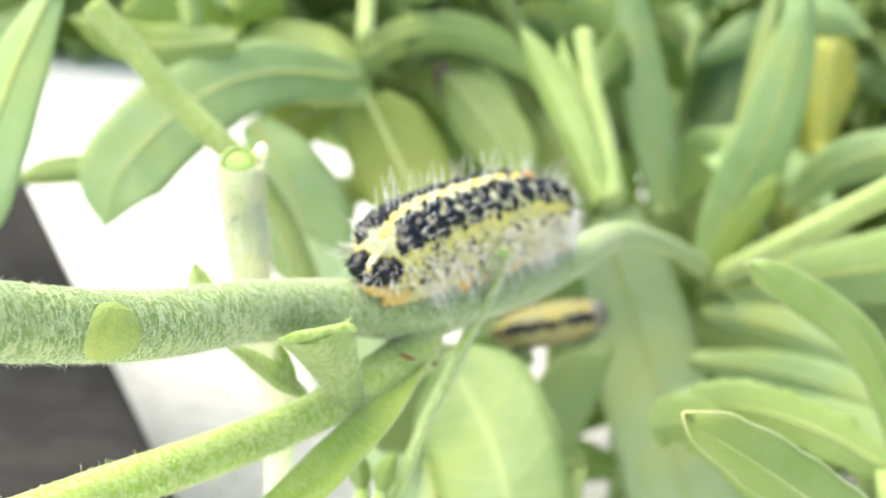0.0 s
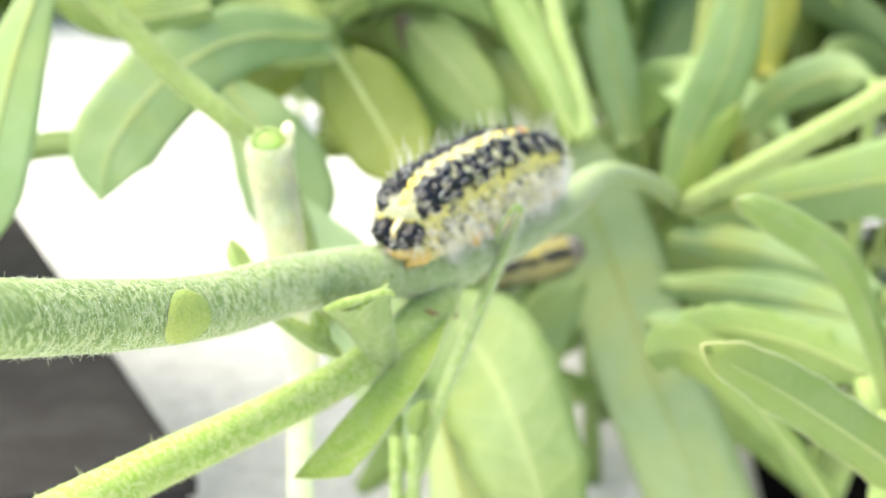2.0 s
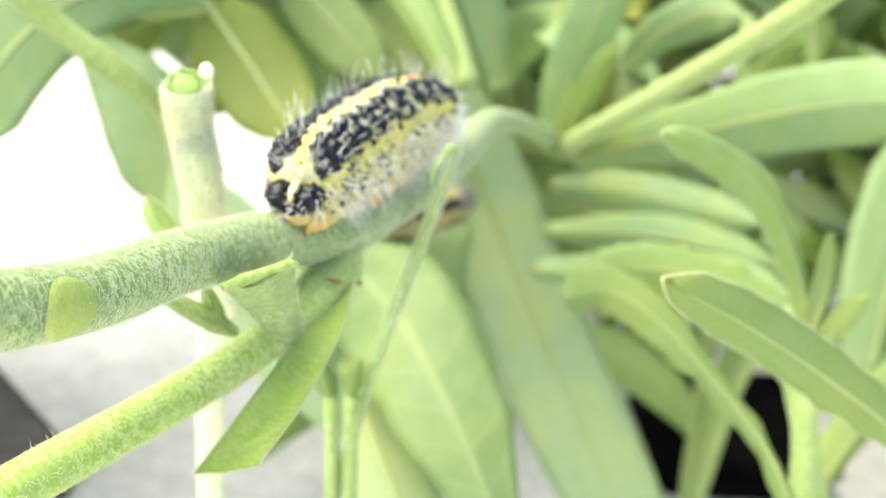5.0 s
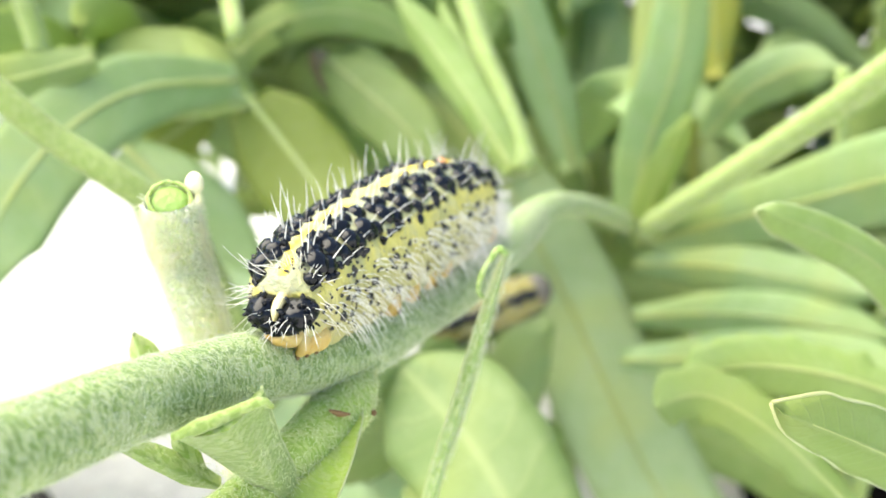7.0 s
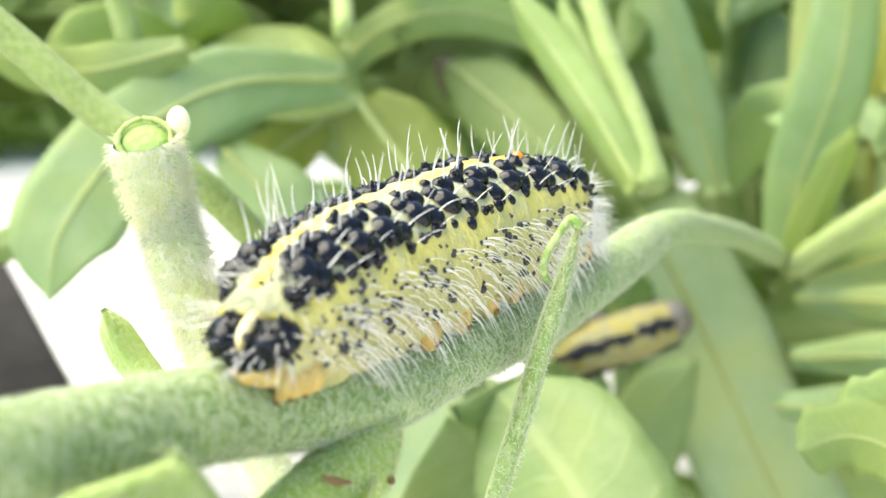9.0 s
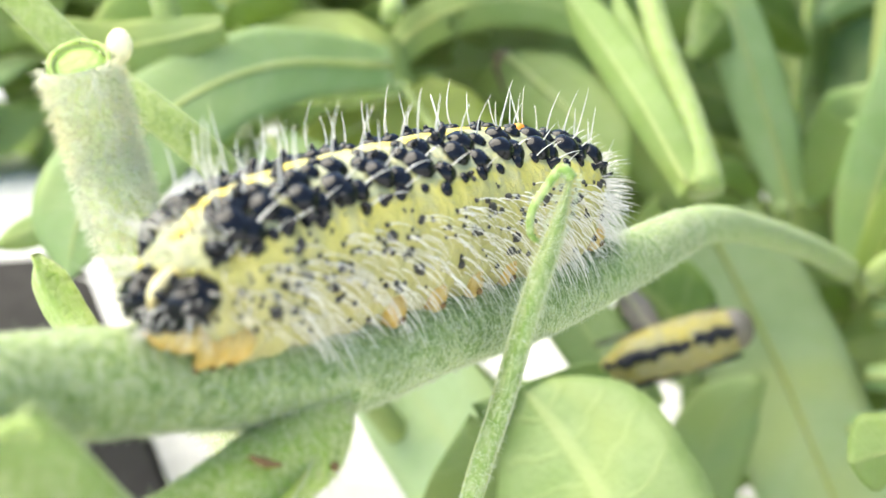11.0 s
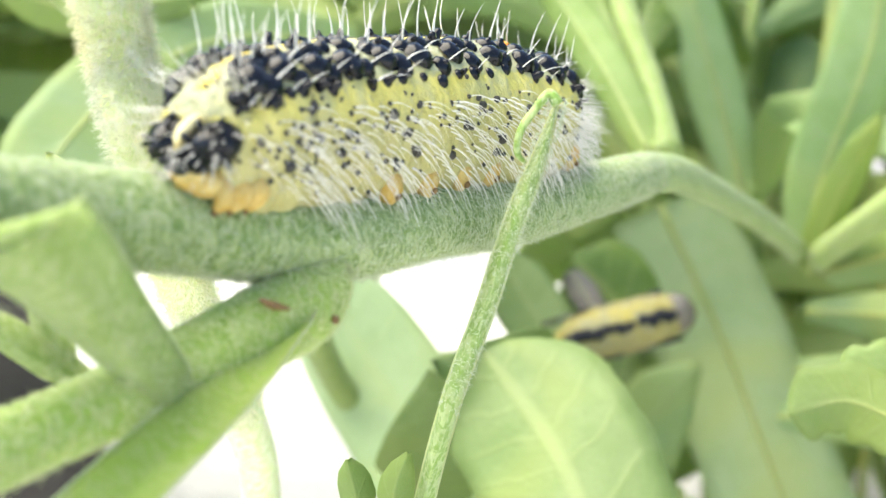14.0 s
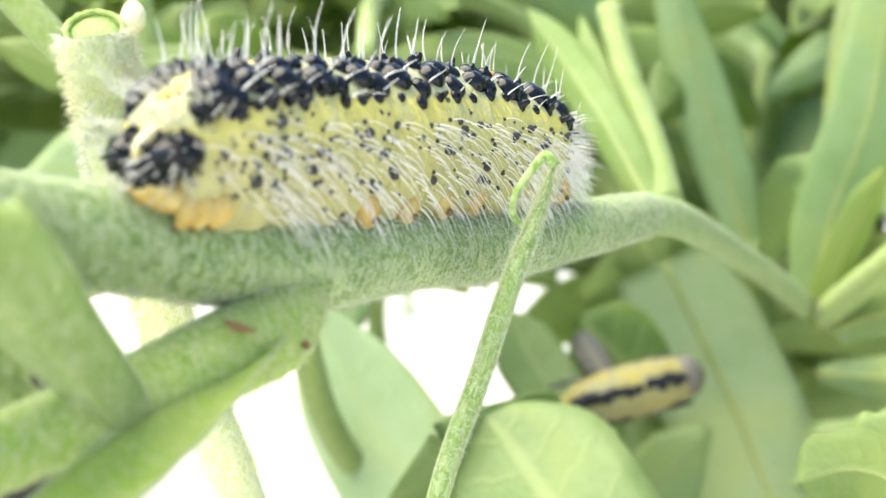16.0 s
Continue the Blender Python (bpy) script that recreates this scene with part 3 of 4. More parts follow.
def build_caterpillar(name, at, label):
    """A bristly caterpillar along SPINE, with its parts."""
    rnd = random.Random(11)
    line = spline(SPINE, 120)
    c = thing(name, at, label, "caterpillar")
    bm = bmesh.new()
    turn_layer = bm.verts.layers.float.new("turn")
    n, seg, rings = 156, 48, []
    for i in range(n + 1):
        ring = []
        for j in range(seg):
            a = 360 * j / seg
            p, out, t = body_point(line, i / n, a)
            v = bm.verts.new(p + out * (0.05 * noise.noise(p * 1.5)))
            v[turn_layer] = min(a, 360 - a) / 180
            ring.append(v)
        rings.append(ring)
    for r0, r1 in zip(rings, rings[1:]):
        for j in range(seg):
            bm.faces.new((r0[j], r0[(j + 1) % seg], r1[(j + 1) % seg], r1[j]))
    bm.faces.new(reversed(rings[0]))
    bm.faces.new(rings[-1])
    part("body", bm, CAT_SKIN, c, "yellow body with paler flanks")
    # black warts on the back, in a pair of clusters to each ring, pale skin between them
    roots = []
    for k in range(RINGS):
        for sgn in (-1, 1):
            f0 = (k + 0.5) / RINGS
            size = 0.80 if 0 < k < RINGS - 1 else 0.44
            for df, turn, r in ((-0.008, 41, 1.0), (-0.020, 23, 0.62), (0.019, 25, 0.84), (0.021, 47, 0.8), (0.002, 11, 0.46), (-0.024, 56, 0.36), (0.006, 59, 0.46)):
                if k == 0 and turn < 36:
                    continue
                f = min(max(f0 + df + rnd.uniform(-0.005, 0.005), 0.012), 0.985)
                p, out, t = body_point(line, f, sgn * (turn + rnd.uniform(-4, 4)))
                bm = bmesh.new()
                dome(bm, p, out + t * rnd.uniform(-0.25, 0.25), size * r * rnd.uniform(0.85, 1.1), 0.52 * r, 14, 0.16)
                for _ in range(rnd.choice((0, 0, 1, 1))):
                    dome(bm, p + t * rnd.uniform(-0.45, 0.45) * size * r + out * 0.12, out + t * rnd.uniform(-0.6, 0.6), size * rnd.uniform(0.2, 0.34), rnd.uniform(0.35, 0.6), 8, 0.2)
                part("black_wart", bm, CAT_BLACK, c)
                roots.append((p + out * 0.3 * r, out, t, r, turn))
    # small dark points on the flanks, and the bristles that stand on them
    dots, long_hair, flank_hair = bmesh.new(), bmesh.new(), bmesh.new()
    for _ in range(460):
        f = rnd.uniform(0.03, 0.975)
        turn = rnd.choice((-1, 1)) * rnd.triangular(58, 132, 92)
        p, out, t = body_point(line, f, turn)
        r = rnd.uniform(0.06, 0.15) * (1.8 if rnd.random() < 0.2 else 1)
        dome(dots, p, out, r, r * 1.1, 6, 0.5)
        if rnd.random() < 0.35:
            dome(dots, p + t * rnd.uniform(-1.6, 1.6) * r + Vector((0, 0, rnd.uniform(-1.5, 1.5) * r)), out, r * 0.7, r * 0.8, 6, 0.5)
        if rnd.random() < 0.85 and abs(turn) > 74:
            low = min(1.0, (abs(turn) - 60) / 60)
            way = out * rnd.uniform(0.35, 0.6) + Vector((0, 0, 0.3 - 0.5 * low)) + t * rnd.uniform(0.8, 1.5)
            hair(flank_hair, p, way, Vector((0, 0, -0.35 - 0.5 * low)) - out * 0.1, rnd.uniform(1.3, 2.4), 0.04, 8)
    for p, out, t, r, turn in roots:
        if turn > 35:
            if rnd.random() < 0.4:
                hair(long_hair, p, out * 0.8 + t * rnd.uniform(0.1, 0.9) + Vector((0, 0, 0.5)), t * rnd.uniform(-0.3, 0.6) - Vector((0, 0, rnd.uniform(0.1, 0.5))), rnd.uniform(0.9, 1.8), rnd.uniform(0.04, 0.055), 9)
            continue
        for _ in range(2 if r > 0.6 and rnd.random() < 0.5 else 1):
            if rnd.random() < (0.2 if r > 0.6 else 0.6):
                continue
            lean = rnd.uniform(0.1, 0.95) * (1 if rnd.random() < 0.8 else -0.8)
            way = out * 0.6 + Vector((0, 0, 0.6)) - t * lean
            hair(long_hair, p, way, t * (0.75 * lean) + Vector((0, rnd.uniform(-0.3, 0.3), 0.25)), rnd.uniform(1.1, 2.3), rnd.uniform(0.05, 0.068), 9)
    for _ in range(34):
        p, out, t = body_point(line, rnd.uniform(0.02, 0.085), rnd.uniform(-85, 85))
        dome(dots, p, out, rnd.uniform(0.05, 0.12), 0.1, 6, 0.5)
    for _ in range(330):
        p, out, t = body_point(line, rnd.uniform(0.88, 0.995), rnd.uniform(-130, 130))
        hair(flank_hair, p, out + t * rnd.uniform(0.4, 1.6), t * 0.2 + Vector((0, 0, -0.15)), rnd.uniform(0.9, 2.0), 0.036, 5)
    for _ in range(760):
        p, out, t = body_point(line, rnd.triangular(0.07, 0.98, 0.85), rnd.choice((-1, 1)) * rnd.uniform(78, 138))
        hair(flank_hair, p, out * 0.7 + t * rnd.uniform(0.2, 1.1), Vector((0, 0, -0.9)) - out * 0.2, rnd.uniform(0.9, 2.0), 0.038, 7)
    for _ in range(46):
        p, out, t = body_point(line, rnd.uniform(0.02, 0.09), rnd.uniform(-110, 110))
        hair(flank_hair, p, out - t * rnd.uniform(0.6, 1.8), Vector((0, 0, rnd.uniform(-0.3, 0.4))), rnd.uniform(1.2, 2.4), 0.04, 7)
    part("speckling", dots, CAT_DOT, c, "tiny dark points on the flanks", "stuff")
    part("back_bristles", long_hair, SETA, c, "long white bristles on the back", "stuff")
    part("flank_bristles", flank_hair, SETA, c, "curved white bristles on the flanks", "stuff")
    # an orange dot on the back near the tail
    bm = bmesh.new()
    p, out, t = body_point(line, 0.765, 4)
    dome(bm, p, out, 0.42, 0.45, 10)
    part("orange_spot", bm, ORANGE, c, "small bright orange spot")
    # head: black lobes that meet below, a narrow pale wedge above, amber mouth
    head = bmesh.new()
    lobes = ((-0.98, 102.85, 1.1, 1.08, 0.86), (0.98, 102.85, 1.1, 1.08, 0.86), (0.0, 102.2, 1.05, 0.85, 0.62), (-0.55, 102.4, 1.05, 0.8, 0.6), (0.55, 102.4, 1.05, 0.8, 0.6))
    for y, z, lx, ly, lz in lobes:
        sgn = (y > 0) - (y < 0)
        m = Matrix.Translation((-15.6, -2.65 + y, z)) @ Euler((radians(sgn * 16), radians(-20), radians(-sgn * 14))).to_matrix().to_4x4() @ Matrix.Diagonal((lx, ly, lz, 1))
        r = bmesh.ops.create_icosphere(head, subdivisions=3, radius=1.0, matrix=m)
        for v in r["verts"]:
            d = (v.co - m.translation)
            v.co += d * (0.14 * noise.noise(v.co * 2.2) + 0.10 * noise.noise(v.co * 5.5))
    head_ob = part("head", head, CAT_BLACK, c, "glossy black two-lobed head")
    spikes, head_hair = bmesh.new(), bmesh.new()
    for _ in range(170):
        y, z, lx, ly, lz = lobes[rnd.randrange(5)]
        d = Vector((rnd.uniform(-1, 0.3), rnd.uniform(-1, 1), rnd.uniform(-0.7, 1))).normalized()
        p = Vector((-15.6, -2.65 + y, z)) + Vector((d.x * lx, d.y * ly, d.z * lz))
        dome(spikes, p, d, rnd.uniform(0.06, 0.15), rnd.uniform(0.12, 0.32), 6)
        if rnd.random() < 0.3:
            hair(head_hair, p, d + Vector((-0.4, 0, 0)), Vector((0, 0, -0.4)), rnd.uniform(0.6, 1.3), 0.035, 5)
    part("spiny_surface", spikes, CAT_BLACK, head_ob, kind="stuff")
    part("head_bristles", head_hair, SETA, head_ob, kind="stuff")
    face = bmesh.new()
    tube(face, [(-15.5, -2.65, 103.7), (-16.05, -2.65, 103.45), (-16.4, -2.65, 103.05), (-16.55, -2.65, 102.6)], (0.3, 0.3, 0.26, 0.1), n=14, seg=12)
    part("face_wedge", face, CAT_FACE, head_ob, "pale yellow wedge between the lobes")
    mouth = bmesh.new()
    for x, y, z, r in ((-16.0, -3.1, 101.65, 0.42), (-16.0, -2.2, 101.65, 0.42), (-15.9, -2.65, 101.45, 0.55), (-14.9, -2.6, 101.3, 0.9), (-13.7, -2.5, 101.2, 1.15)):
        bmesh.ops.create_icosphere(mouth, subdivisions=2, radius=r, matrix=Matrix.Translation((x, y, z)) @ Matrix.Diagonal((1.2, 1.1, 0.75, 1)))
    part("mouth", mouth, AMBER, head_ob, "amber mouthparts and throat")
    # three pairs of short legs and four pairs of clasping feet, and a last pair
    for x, spread in ((-14.9, 0.75), (-14.35, 1.0), (-13.7, 1.25)):
        for sgn in (-1, 1):
            bm = bmesh.new()
            y0 = -2.5 + sgn * spread
            tube(bm, [(x + 0.5, y0 - sgn * 0.5, 101.5), (x + 0.2, y0 + sgn * 0.1, 101.0), (x, y0 + sgn * 0.15, 100.6), (x - 0.25, y0 - sgn * 0.05, 100.25)], (0.6, 0.56, 0.42, 0.15), n=10, seg=10, wobble=0.06)
            leg = part("leg", bm, AMBER, c, "short amber leg")
            bm = bmesh.new()
            dome(bm, Vector((x - 0.2, y0 - sgn * 0.02, 100.3)), Vector((-0.5, 0, -1)), 0.17, 0.3, 6)
            part("claw", bm, BROWN, leg)
    for x, up in ((-5.0, 0.75), (-1.9, 0.75), (1.2, 0.8), (4.3, 0.85), (14.2, 1.0)):
        for sgn in (-1, 1):
            bm = bmesh.new()
            y0 = -2.9 + sgn * 1.5
            tube(bm, [(x, y0 - sgn * 0.8, 100.5 + up), (x, y0 - sgn * 0.1, 99.9 + up), (x, y0 - sgn * 0.1, 99.4 + up), (x, y0 - sgn * 0.4, 99.1 + up)], (0.85, 0.72, 0.62, 0.42), n=8, seg=12, wobble=0.06)
            foot = part("clasping_foot", bm, AMBER, c, "stubby amber clasping foot")
            bm = bmesh.new()
            dome(bm, Vector((x - 0.1, y0 + sgn * 0.6, 99.3 + up)), Vector((-0.2, sgn, -0.5)), 0.2, 0.12, 8)
            part("pad", bm, BROWN, foot)
    return c


caterpillar = build_caterpillar("caterpillar", (0, 0, 100), "yellow caterpillar with black spots and white bristles on a stem")

# ---- a second, half-hidden caterpillar ----
second = thing("caterpillar", [(69.3, 22.1, 72.4), (72.2, 18.1, 74.0), (75.0, 14.0, 75.5), (77.7, 10.2, 77.0)][0], "smaller striped caterpillar feeding at a leaf edge", "caterpillar")
cat2 = [(69.3, 22.1, 72.4), (72.2, 18.1, 74.0), (75.0, 14.0, 75.5), (77.7, 10.2, 77.0)]
second_line = spline(cat2, 60)
part("body", tube(bmesh.new(), cat2, (1.0, 2.6, 3.1, 3.2, 3.1, 2.4), n=60, seg=24, wobble=0.01), CAT_SKIN_DULL, second, "dull yellow body")
rnd = random.Random(3)
for turn, r in ((4, 0.6), (-88, 0.5), (86, 0.6)):
    for k in range(11):
        bm = bmesh.new()
        i0 = 4 + 5 * k
        q = second_line[i0]
        t = (second_line[i0 + 1] - second_line[i0 - 1]).normalized()
        up = (Vector((-0.75, -0.5, 0.45)) - t * t.dot(Vector((-0.75, -0.5, 0.45)))).normalized()
        for dk in (-0.6, 0.1, 0.7):
            out = Matrix.Rotation(radians(turn + rnd.uniform(-7, 7)), 3, t) @ up
            dome(bm, q + out * 2.9 + t * (dk + rnd.uniform(-0.2, 0.2)), out, r * rnd.uniform(0.7, 1.5), 0.4, 8)
        part("black_patch", bm, CAT_BLACK, second)
bm = bmesh.new()
rnd = random.Random(8)
for _ in range(140):
    k = rnd.randrange(1, 59)
    t = (second_line[k + 1] - second_line[k - 1]).normalized()
    out = Matrix.Rotation(rnd.uniform(0, 6.28), 3, t) @ t.orthogonal().normalized()
    hair(bm, second_line[k] + out * 2.8, out + t * rnd.uniform(-0.4, 0.4), Vector((0, 0, -0.1)), rnd.uniform(0.7, 1.5), 0.04, 3)
part("bristles", bm, SETA, second, kind="stuff")
bm = bmesh.new()
bmesh.ops.create_icosphere(bm, subdivisions=3, radius=2.5, matrix=Matrix.Translation(second_line[-1]))
part("head", bm, SHADE_GREY, second, "dark rounded head")

# ---- neighbours ----
stub_line = [(24, 24, 0), (21, 22, 40), (13, 18.5, 72), (4.5, 13.5, 83), (-4.5, 9.8, 93), (-9.8, 7.6, 101), (-10.7, 8.0, 105), (-11.8, 7.9, 108.7)]
cut_stalk = thing("cut_stalk", (24, 24, 0), "upright downy stalk cut off hollow at its top", "plant")
part("stalk", tube(bmesh.new(), stub_line, (1.5, 1.45, 1.4, 1.4, 1.4, 1.4, 1.35, 1.5), n=90, seg=20, cap=False, wobble=0.01), STEM_PALE, cut_stalk)
top, way = Vector(stub_line[-1]), Vector((-0.58, -0.42, 0.70))
bm = bmesh.new()
ring_line = [top + Matrix.Rotation(2 * math.pi * k / 20, 3, way) @ (way.orthogonal().normalized() * 1.22) for k in range(21)]
tube(bm, ring_line, (0.13, 0.13), n=40, seg=10, wobble=0.3)
part("rim", bm, STEM_FRESH, cut_stalk, "pale fuzzy rim of the cut")
bm = bmesh.new()
dome(bm, top - way * 0.12, way, 1.1, 0.16, 18, 0.1)
part("pith", bm, PITH, cut_stalk, "bright green pith in the cut")
bm = bmesh.new()
bmesh.ops.create_icosphere(bm, subdivisions=3, radius=0.55, matrix=Matrix.Translation(top + Vector((1.5, -0.8, 0.7))) @ Matrix.Diagonal((1, 1, 1.35, 1)))
part("side_bud", bm, DOWN_RIM, cut_stalk, "tiny white woolly bud")
bm = bmesh.new()
rnd = random.Random(6)
fuzz(bm, stub_line[3:], (1.4, 1.4, 1.4, 1.35, 1.5), 9000, 0.62, 0.02, 0.0, 1.0, 0.42)
part("down", bm, DOWN_RIM, cut_stalk, kind="stuff")
leaf(cut_stalk, list(reversed([(-13.0, 10.4, 100.5), (-12.8, 9.8, 99.0), (-12.7, 8.9, 97.8), (-12.7, 7.5, 96.9)])), 1.9, STEM_FRESH, "small_leaf", "small curled leaf", fold=0.8, rib=False, profile=(0.6, 0.9, 1.0, 0.9, 0.6))

thin_line = [(-2, 6, 0), (-1, 3, 50), (-0.6, -2.2, 78.4), (-1.3, -4.7, 88.3), (-1.0, -6.2, 93.3), (-0.7, -7.5, 98.1), (0.0, -8.3, 101.2), (0.4, -8.9, 103.9)]
thin_leaf = thing("thin_leaf", (-2, 6, 0), "thin edge-on leaf with a curled tip", "leaf")
leaf(thin_leaf, thin_line, 0.95, THIN_GREEN, "blade", fold=0.9, thick=0.45, n=40, rib=False, rim=0.09, profile=(1.0, 1.0, 1.0, 1.0, 0.9, 0.75))
tip = Vector(thin_line[-1])
bm = bmesh.new()
tube(bm, [tip + Vector((0, 0, -0.3)), tip + Vector((-0.2, 0.4, 0.15)), tip + Vector((-0.6, 0.9, -0.6)), tip + Vector((-0.95, 1.4, -1.6)), tip + Vector((-1.0, 1.5, -2.6)), tip + Vector((-0.7, 1.2, -3.1))], (0.3, 0.26, 0.2, 0.2, 0.18, 0.1), n=26, seg=8)
part("curled_tip", bm, THIN_GREEN, thin_leaf)
bm = bmesh.new()
fuzz(bm, thin_line[3:], (0.5, 0.5, 0.5, 0.4), 1500, 0.3, 0.018, 0.0, 1.0, 0.65)
part("down", bm, DOWN, thin_leaf, kind="stuff")

shoot = thing("leafy_shoot", (14, -40, 0), "young shoot with narrow toothed leaves", "plant")
leaf(shoot, list(reversed([(-7.5, -26.8, 98.4), (-2.1, -32.6, 94.3), (4.3, -39.9, 88.4), (10.5, -46.6, 82.1), (14.9, -51.7, 75.5)])), 4.6, LEAF, rim=0.14, ragged=0.13, fold=0.35, tilt=20, profile=(0.25, 0.6, 1.0, 1.0, 0.9, 0.6), tip=0.9, n=48)
leaf(shoot, list(reversed([(17.9, -23.4, 103.7), (22.1, -27.9, 101.2), (26.0, -32.8, 97.4), (29.8, -36.8, 89.9), (30.4, -39.9, 81.6)])), 3.6, LEAF, rim=0.12, ragged=0.05, fold=0.4, profile=(0.3, 0.7, 1.0, 0.9, 0.6), tip=0.9, n=36)
leaf(shoot, [(30.3, -39.6, 81.6), (30.1, -40.0, 88.4), (29.1, -39.7, 93.8)], 2.6, LEAF)
leaf(shoot, [(30.1, -40.1, 80.4), (30.7, -42.5, 84.7), (30.8, -44.3, 87.6)], 2.8, LEAF)
part("stalk", tube(bmesh.new(), [(30.6, -39.8, 82.2), (29.3, -40.5, 73.9), (26.9, -41.4, 62.5)] + [(14, -40, 20), (14, -40, 0)], (1.4, 1.4, 1.6)), STEM_FRESH, shoot)
part("stalk", tube(bmesh.new(), [(14, -40, 0), (10, -48, 50)] + [(29.3, -53.5, 69.0), (31.7, -54.3, 75.6), (34.2, -54.4, 82.8)], (1.5, 1.4, 1.3, 1.2)), STEM_FRESH, shoot)
part("stalk", tube(bmesh.new(), [[(-7.5, -26.8, 98.4), (-2.1, -32.6, 94.3), (4.3, -39.9, 88.4), (10.5, -46.6, 82.1), (14.9, -51.7, 75.5)][-1], (9, -50, 70), (12, -45, 45), (14, -41, 20)], (1.0, 1.2, 1.4)), STEM_FRESH, shoot)

gnawed = thing("gnawed_leaf_plant", (28, -44, 0), "arching stalk with a leaf gnawed ragged at its tip", "plant")
leaf(gnawed, list(reversed([(30.0, -14.3, 82.0), (31.4, -18.3, 83.3), (30.7, -24.2, 81.1), (29.2, -30.1, 76.8), (27.4, -37.0, 70.6), (24.7, -41.5, 63.8)])), 5.2, LEAF, ragged=0.26, fold=0.3, profile=(0.35, 0.4, 0.6, 0.95, 1.0, 0.95), tip=0.95, n=60)
leaf(gnawed, list(reversed([(36.1, -15.9, 83.1), (38.0, -22.3, 84.2), (38.3, -29.7, 83.9), (38.0, -36.5, 82.4)])), 6.0, LEAF, ragged=0.2, fold=0.2, profile=(0.5, 0.9, 1.0, 0.95, 0.8), tip=0.93, n=50)
part("stalk", tube(bmesh.new(), [(28, -44, 0), (24, -45, 40), [(30.0, -14.3, 82.0), (31.4, -18.3, 83.3), (30.7, -24.2, 81.1), (29.2, -30.1, 76.8), (27.4, -37.0, 70.6), (24.7, -41.5, 63.8)][-1]], (1.4, 1.3, 1.2)), STEM_FRESH, gnawed)
part("stalk", tube(bmesh.new(), [(28, -44, 0), (30, -48, 45), [(36.1, -15.9, 83.1), (38.0, -22.3, 84.2), (38.3, -29.7, 83.9), (38.0, -36.5, 82.4)][-1]], (1.4, 1.3, 1.2)), STEM_FRESH, gnawed)


def stalk_to(parent, base, end, r=1.2, bow=(0, 0, 0)):
    mid = Vector(base).lerp(Vector(end), 0.5) + Vector(bow)
    part("stalk", tube(bmesh.new(), [base, mid, end], (r * 1.3, r, r * 0.8), n=20, seg=10), STEM_FRESH, parent)


low = thing("broad_leaf_plant", (46, 2, 0), "broad soft-leaved plant with a bitten leaf edge", "plant")
leaf(low, [(74.5, 19.0, 47.5), (60.3, 18.0, 59.7), (46.1, 16.0, 69.2), (37.0, 15.2, 75.0), (30.5, 14.6, 79.5)], 21, LEAF_SOFT, rib=False, fold=0.1, ragged=0.05, wave=0.015, n=40, profile=(0.4, 0.85, 1.0, 0.95, 0.75))
leaf(low, [(13.0, -13.0, 63.5), (20.0, -6.5, 69.6), (28.3, 1.3, 74.4), (33.3, 8.0, 77.7), (36.0, 14.5, 81.5)], 15, LEAF_SOFT, rib=False, fold=0.12, ragged=0.04, wave=0.02, n=36, profile=(0.3, 0.8, 1.0, 1.0, 0.85))
stalk_to(low, (46, 2, 0), (13.0, -13.0, 63.5), 1.2)
leaf(low, [(74.9, 18.4, 66.5), (75.0, 24.2, 71.9), (76.4, 29.5, 76.6), (78.1, 34.5, 82.2)], 8.5, LEAF_SOFT, fold=0.1, wave=0.02, profile=(0.5, 0.9, 1.0, 1.0, 0.8), rib=False)
leaf(low, [(66.0, 4.0, 58.5), (59.2, 12.0, 62.6), (59.6, 20.7, 66.3), (58.0, 28.7, 69.0), (55.5, 33.8, 71.3)], 9.5, LEAF_SOFT, fold=0.1, wave=0.02, profile=(0.4, 0.9, 1.0, 1.0, 0.8))
stalk_to(low, (46, 2, 0), (66.0, 4.0, 58.5), 1.2, (6, 0, 0))
leaf(low, [(30.8, 10.2, 69.3), (25.2, 5.0, 65.2), (20.7, 0.4, 60.9), (16.3, -4.0, 57.0)], 9, LEAF_GLAUCOUS, profile=(0.2, 0.7, 1.0, 0.9), cut=True)
leaf(low, [(50.1, 5.9, 71.5), (45.1, 2.6, 66.4), (40.2, -0.6, 61.9)], 6.5, LEAF_GLAUCOUS, profile=(0.3, 0.7, 1.0, 0.75), ragged=0.12, cut=True)
stalk_to(low, (46, 2, 0), (74.5, 19.0, 47.5), 1.4, (8, 4, 0))
stalk_to(low, (34, 12, 0), [(50.1, 5.9, 71.5), (45.1, 2.6, 66.4), (40.2, -0.6, 61.9)][0], 1.2, (6, 2, 0))
stalk_to(low, (46, 2, 0), [(30.8, 10.2, 69.3), (25.2, 5.0, 65.2), (20.7, 0.4, 60.9), (16.3, -4.0, 57.0)][0], 1.2, (4, 2, 0))
leaf(low, [(-2.3, -0.5, 81.9), (-2.3, 0.2, 83.7), (-2.3, 0.6, 84.8)], 1.9, LEAF, "small_leaf", fold=0.6, rib=False, profile=(0.5, 1.0, 0.95, 0.7, 0.15))
leaf(low, [(-2.5, -2.4, 82.5), (-2.2, -2.4, 84.2), (-1.7, -2.7, 85.7)], 1.9, LEAF, "small_leaf", fold=0.6, rib=False, profile=(0.5, 1.0, 0.95, 0.7, 0.15))
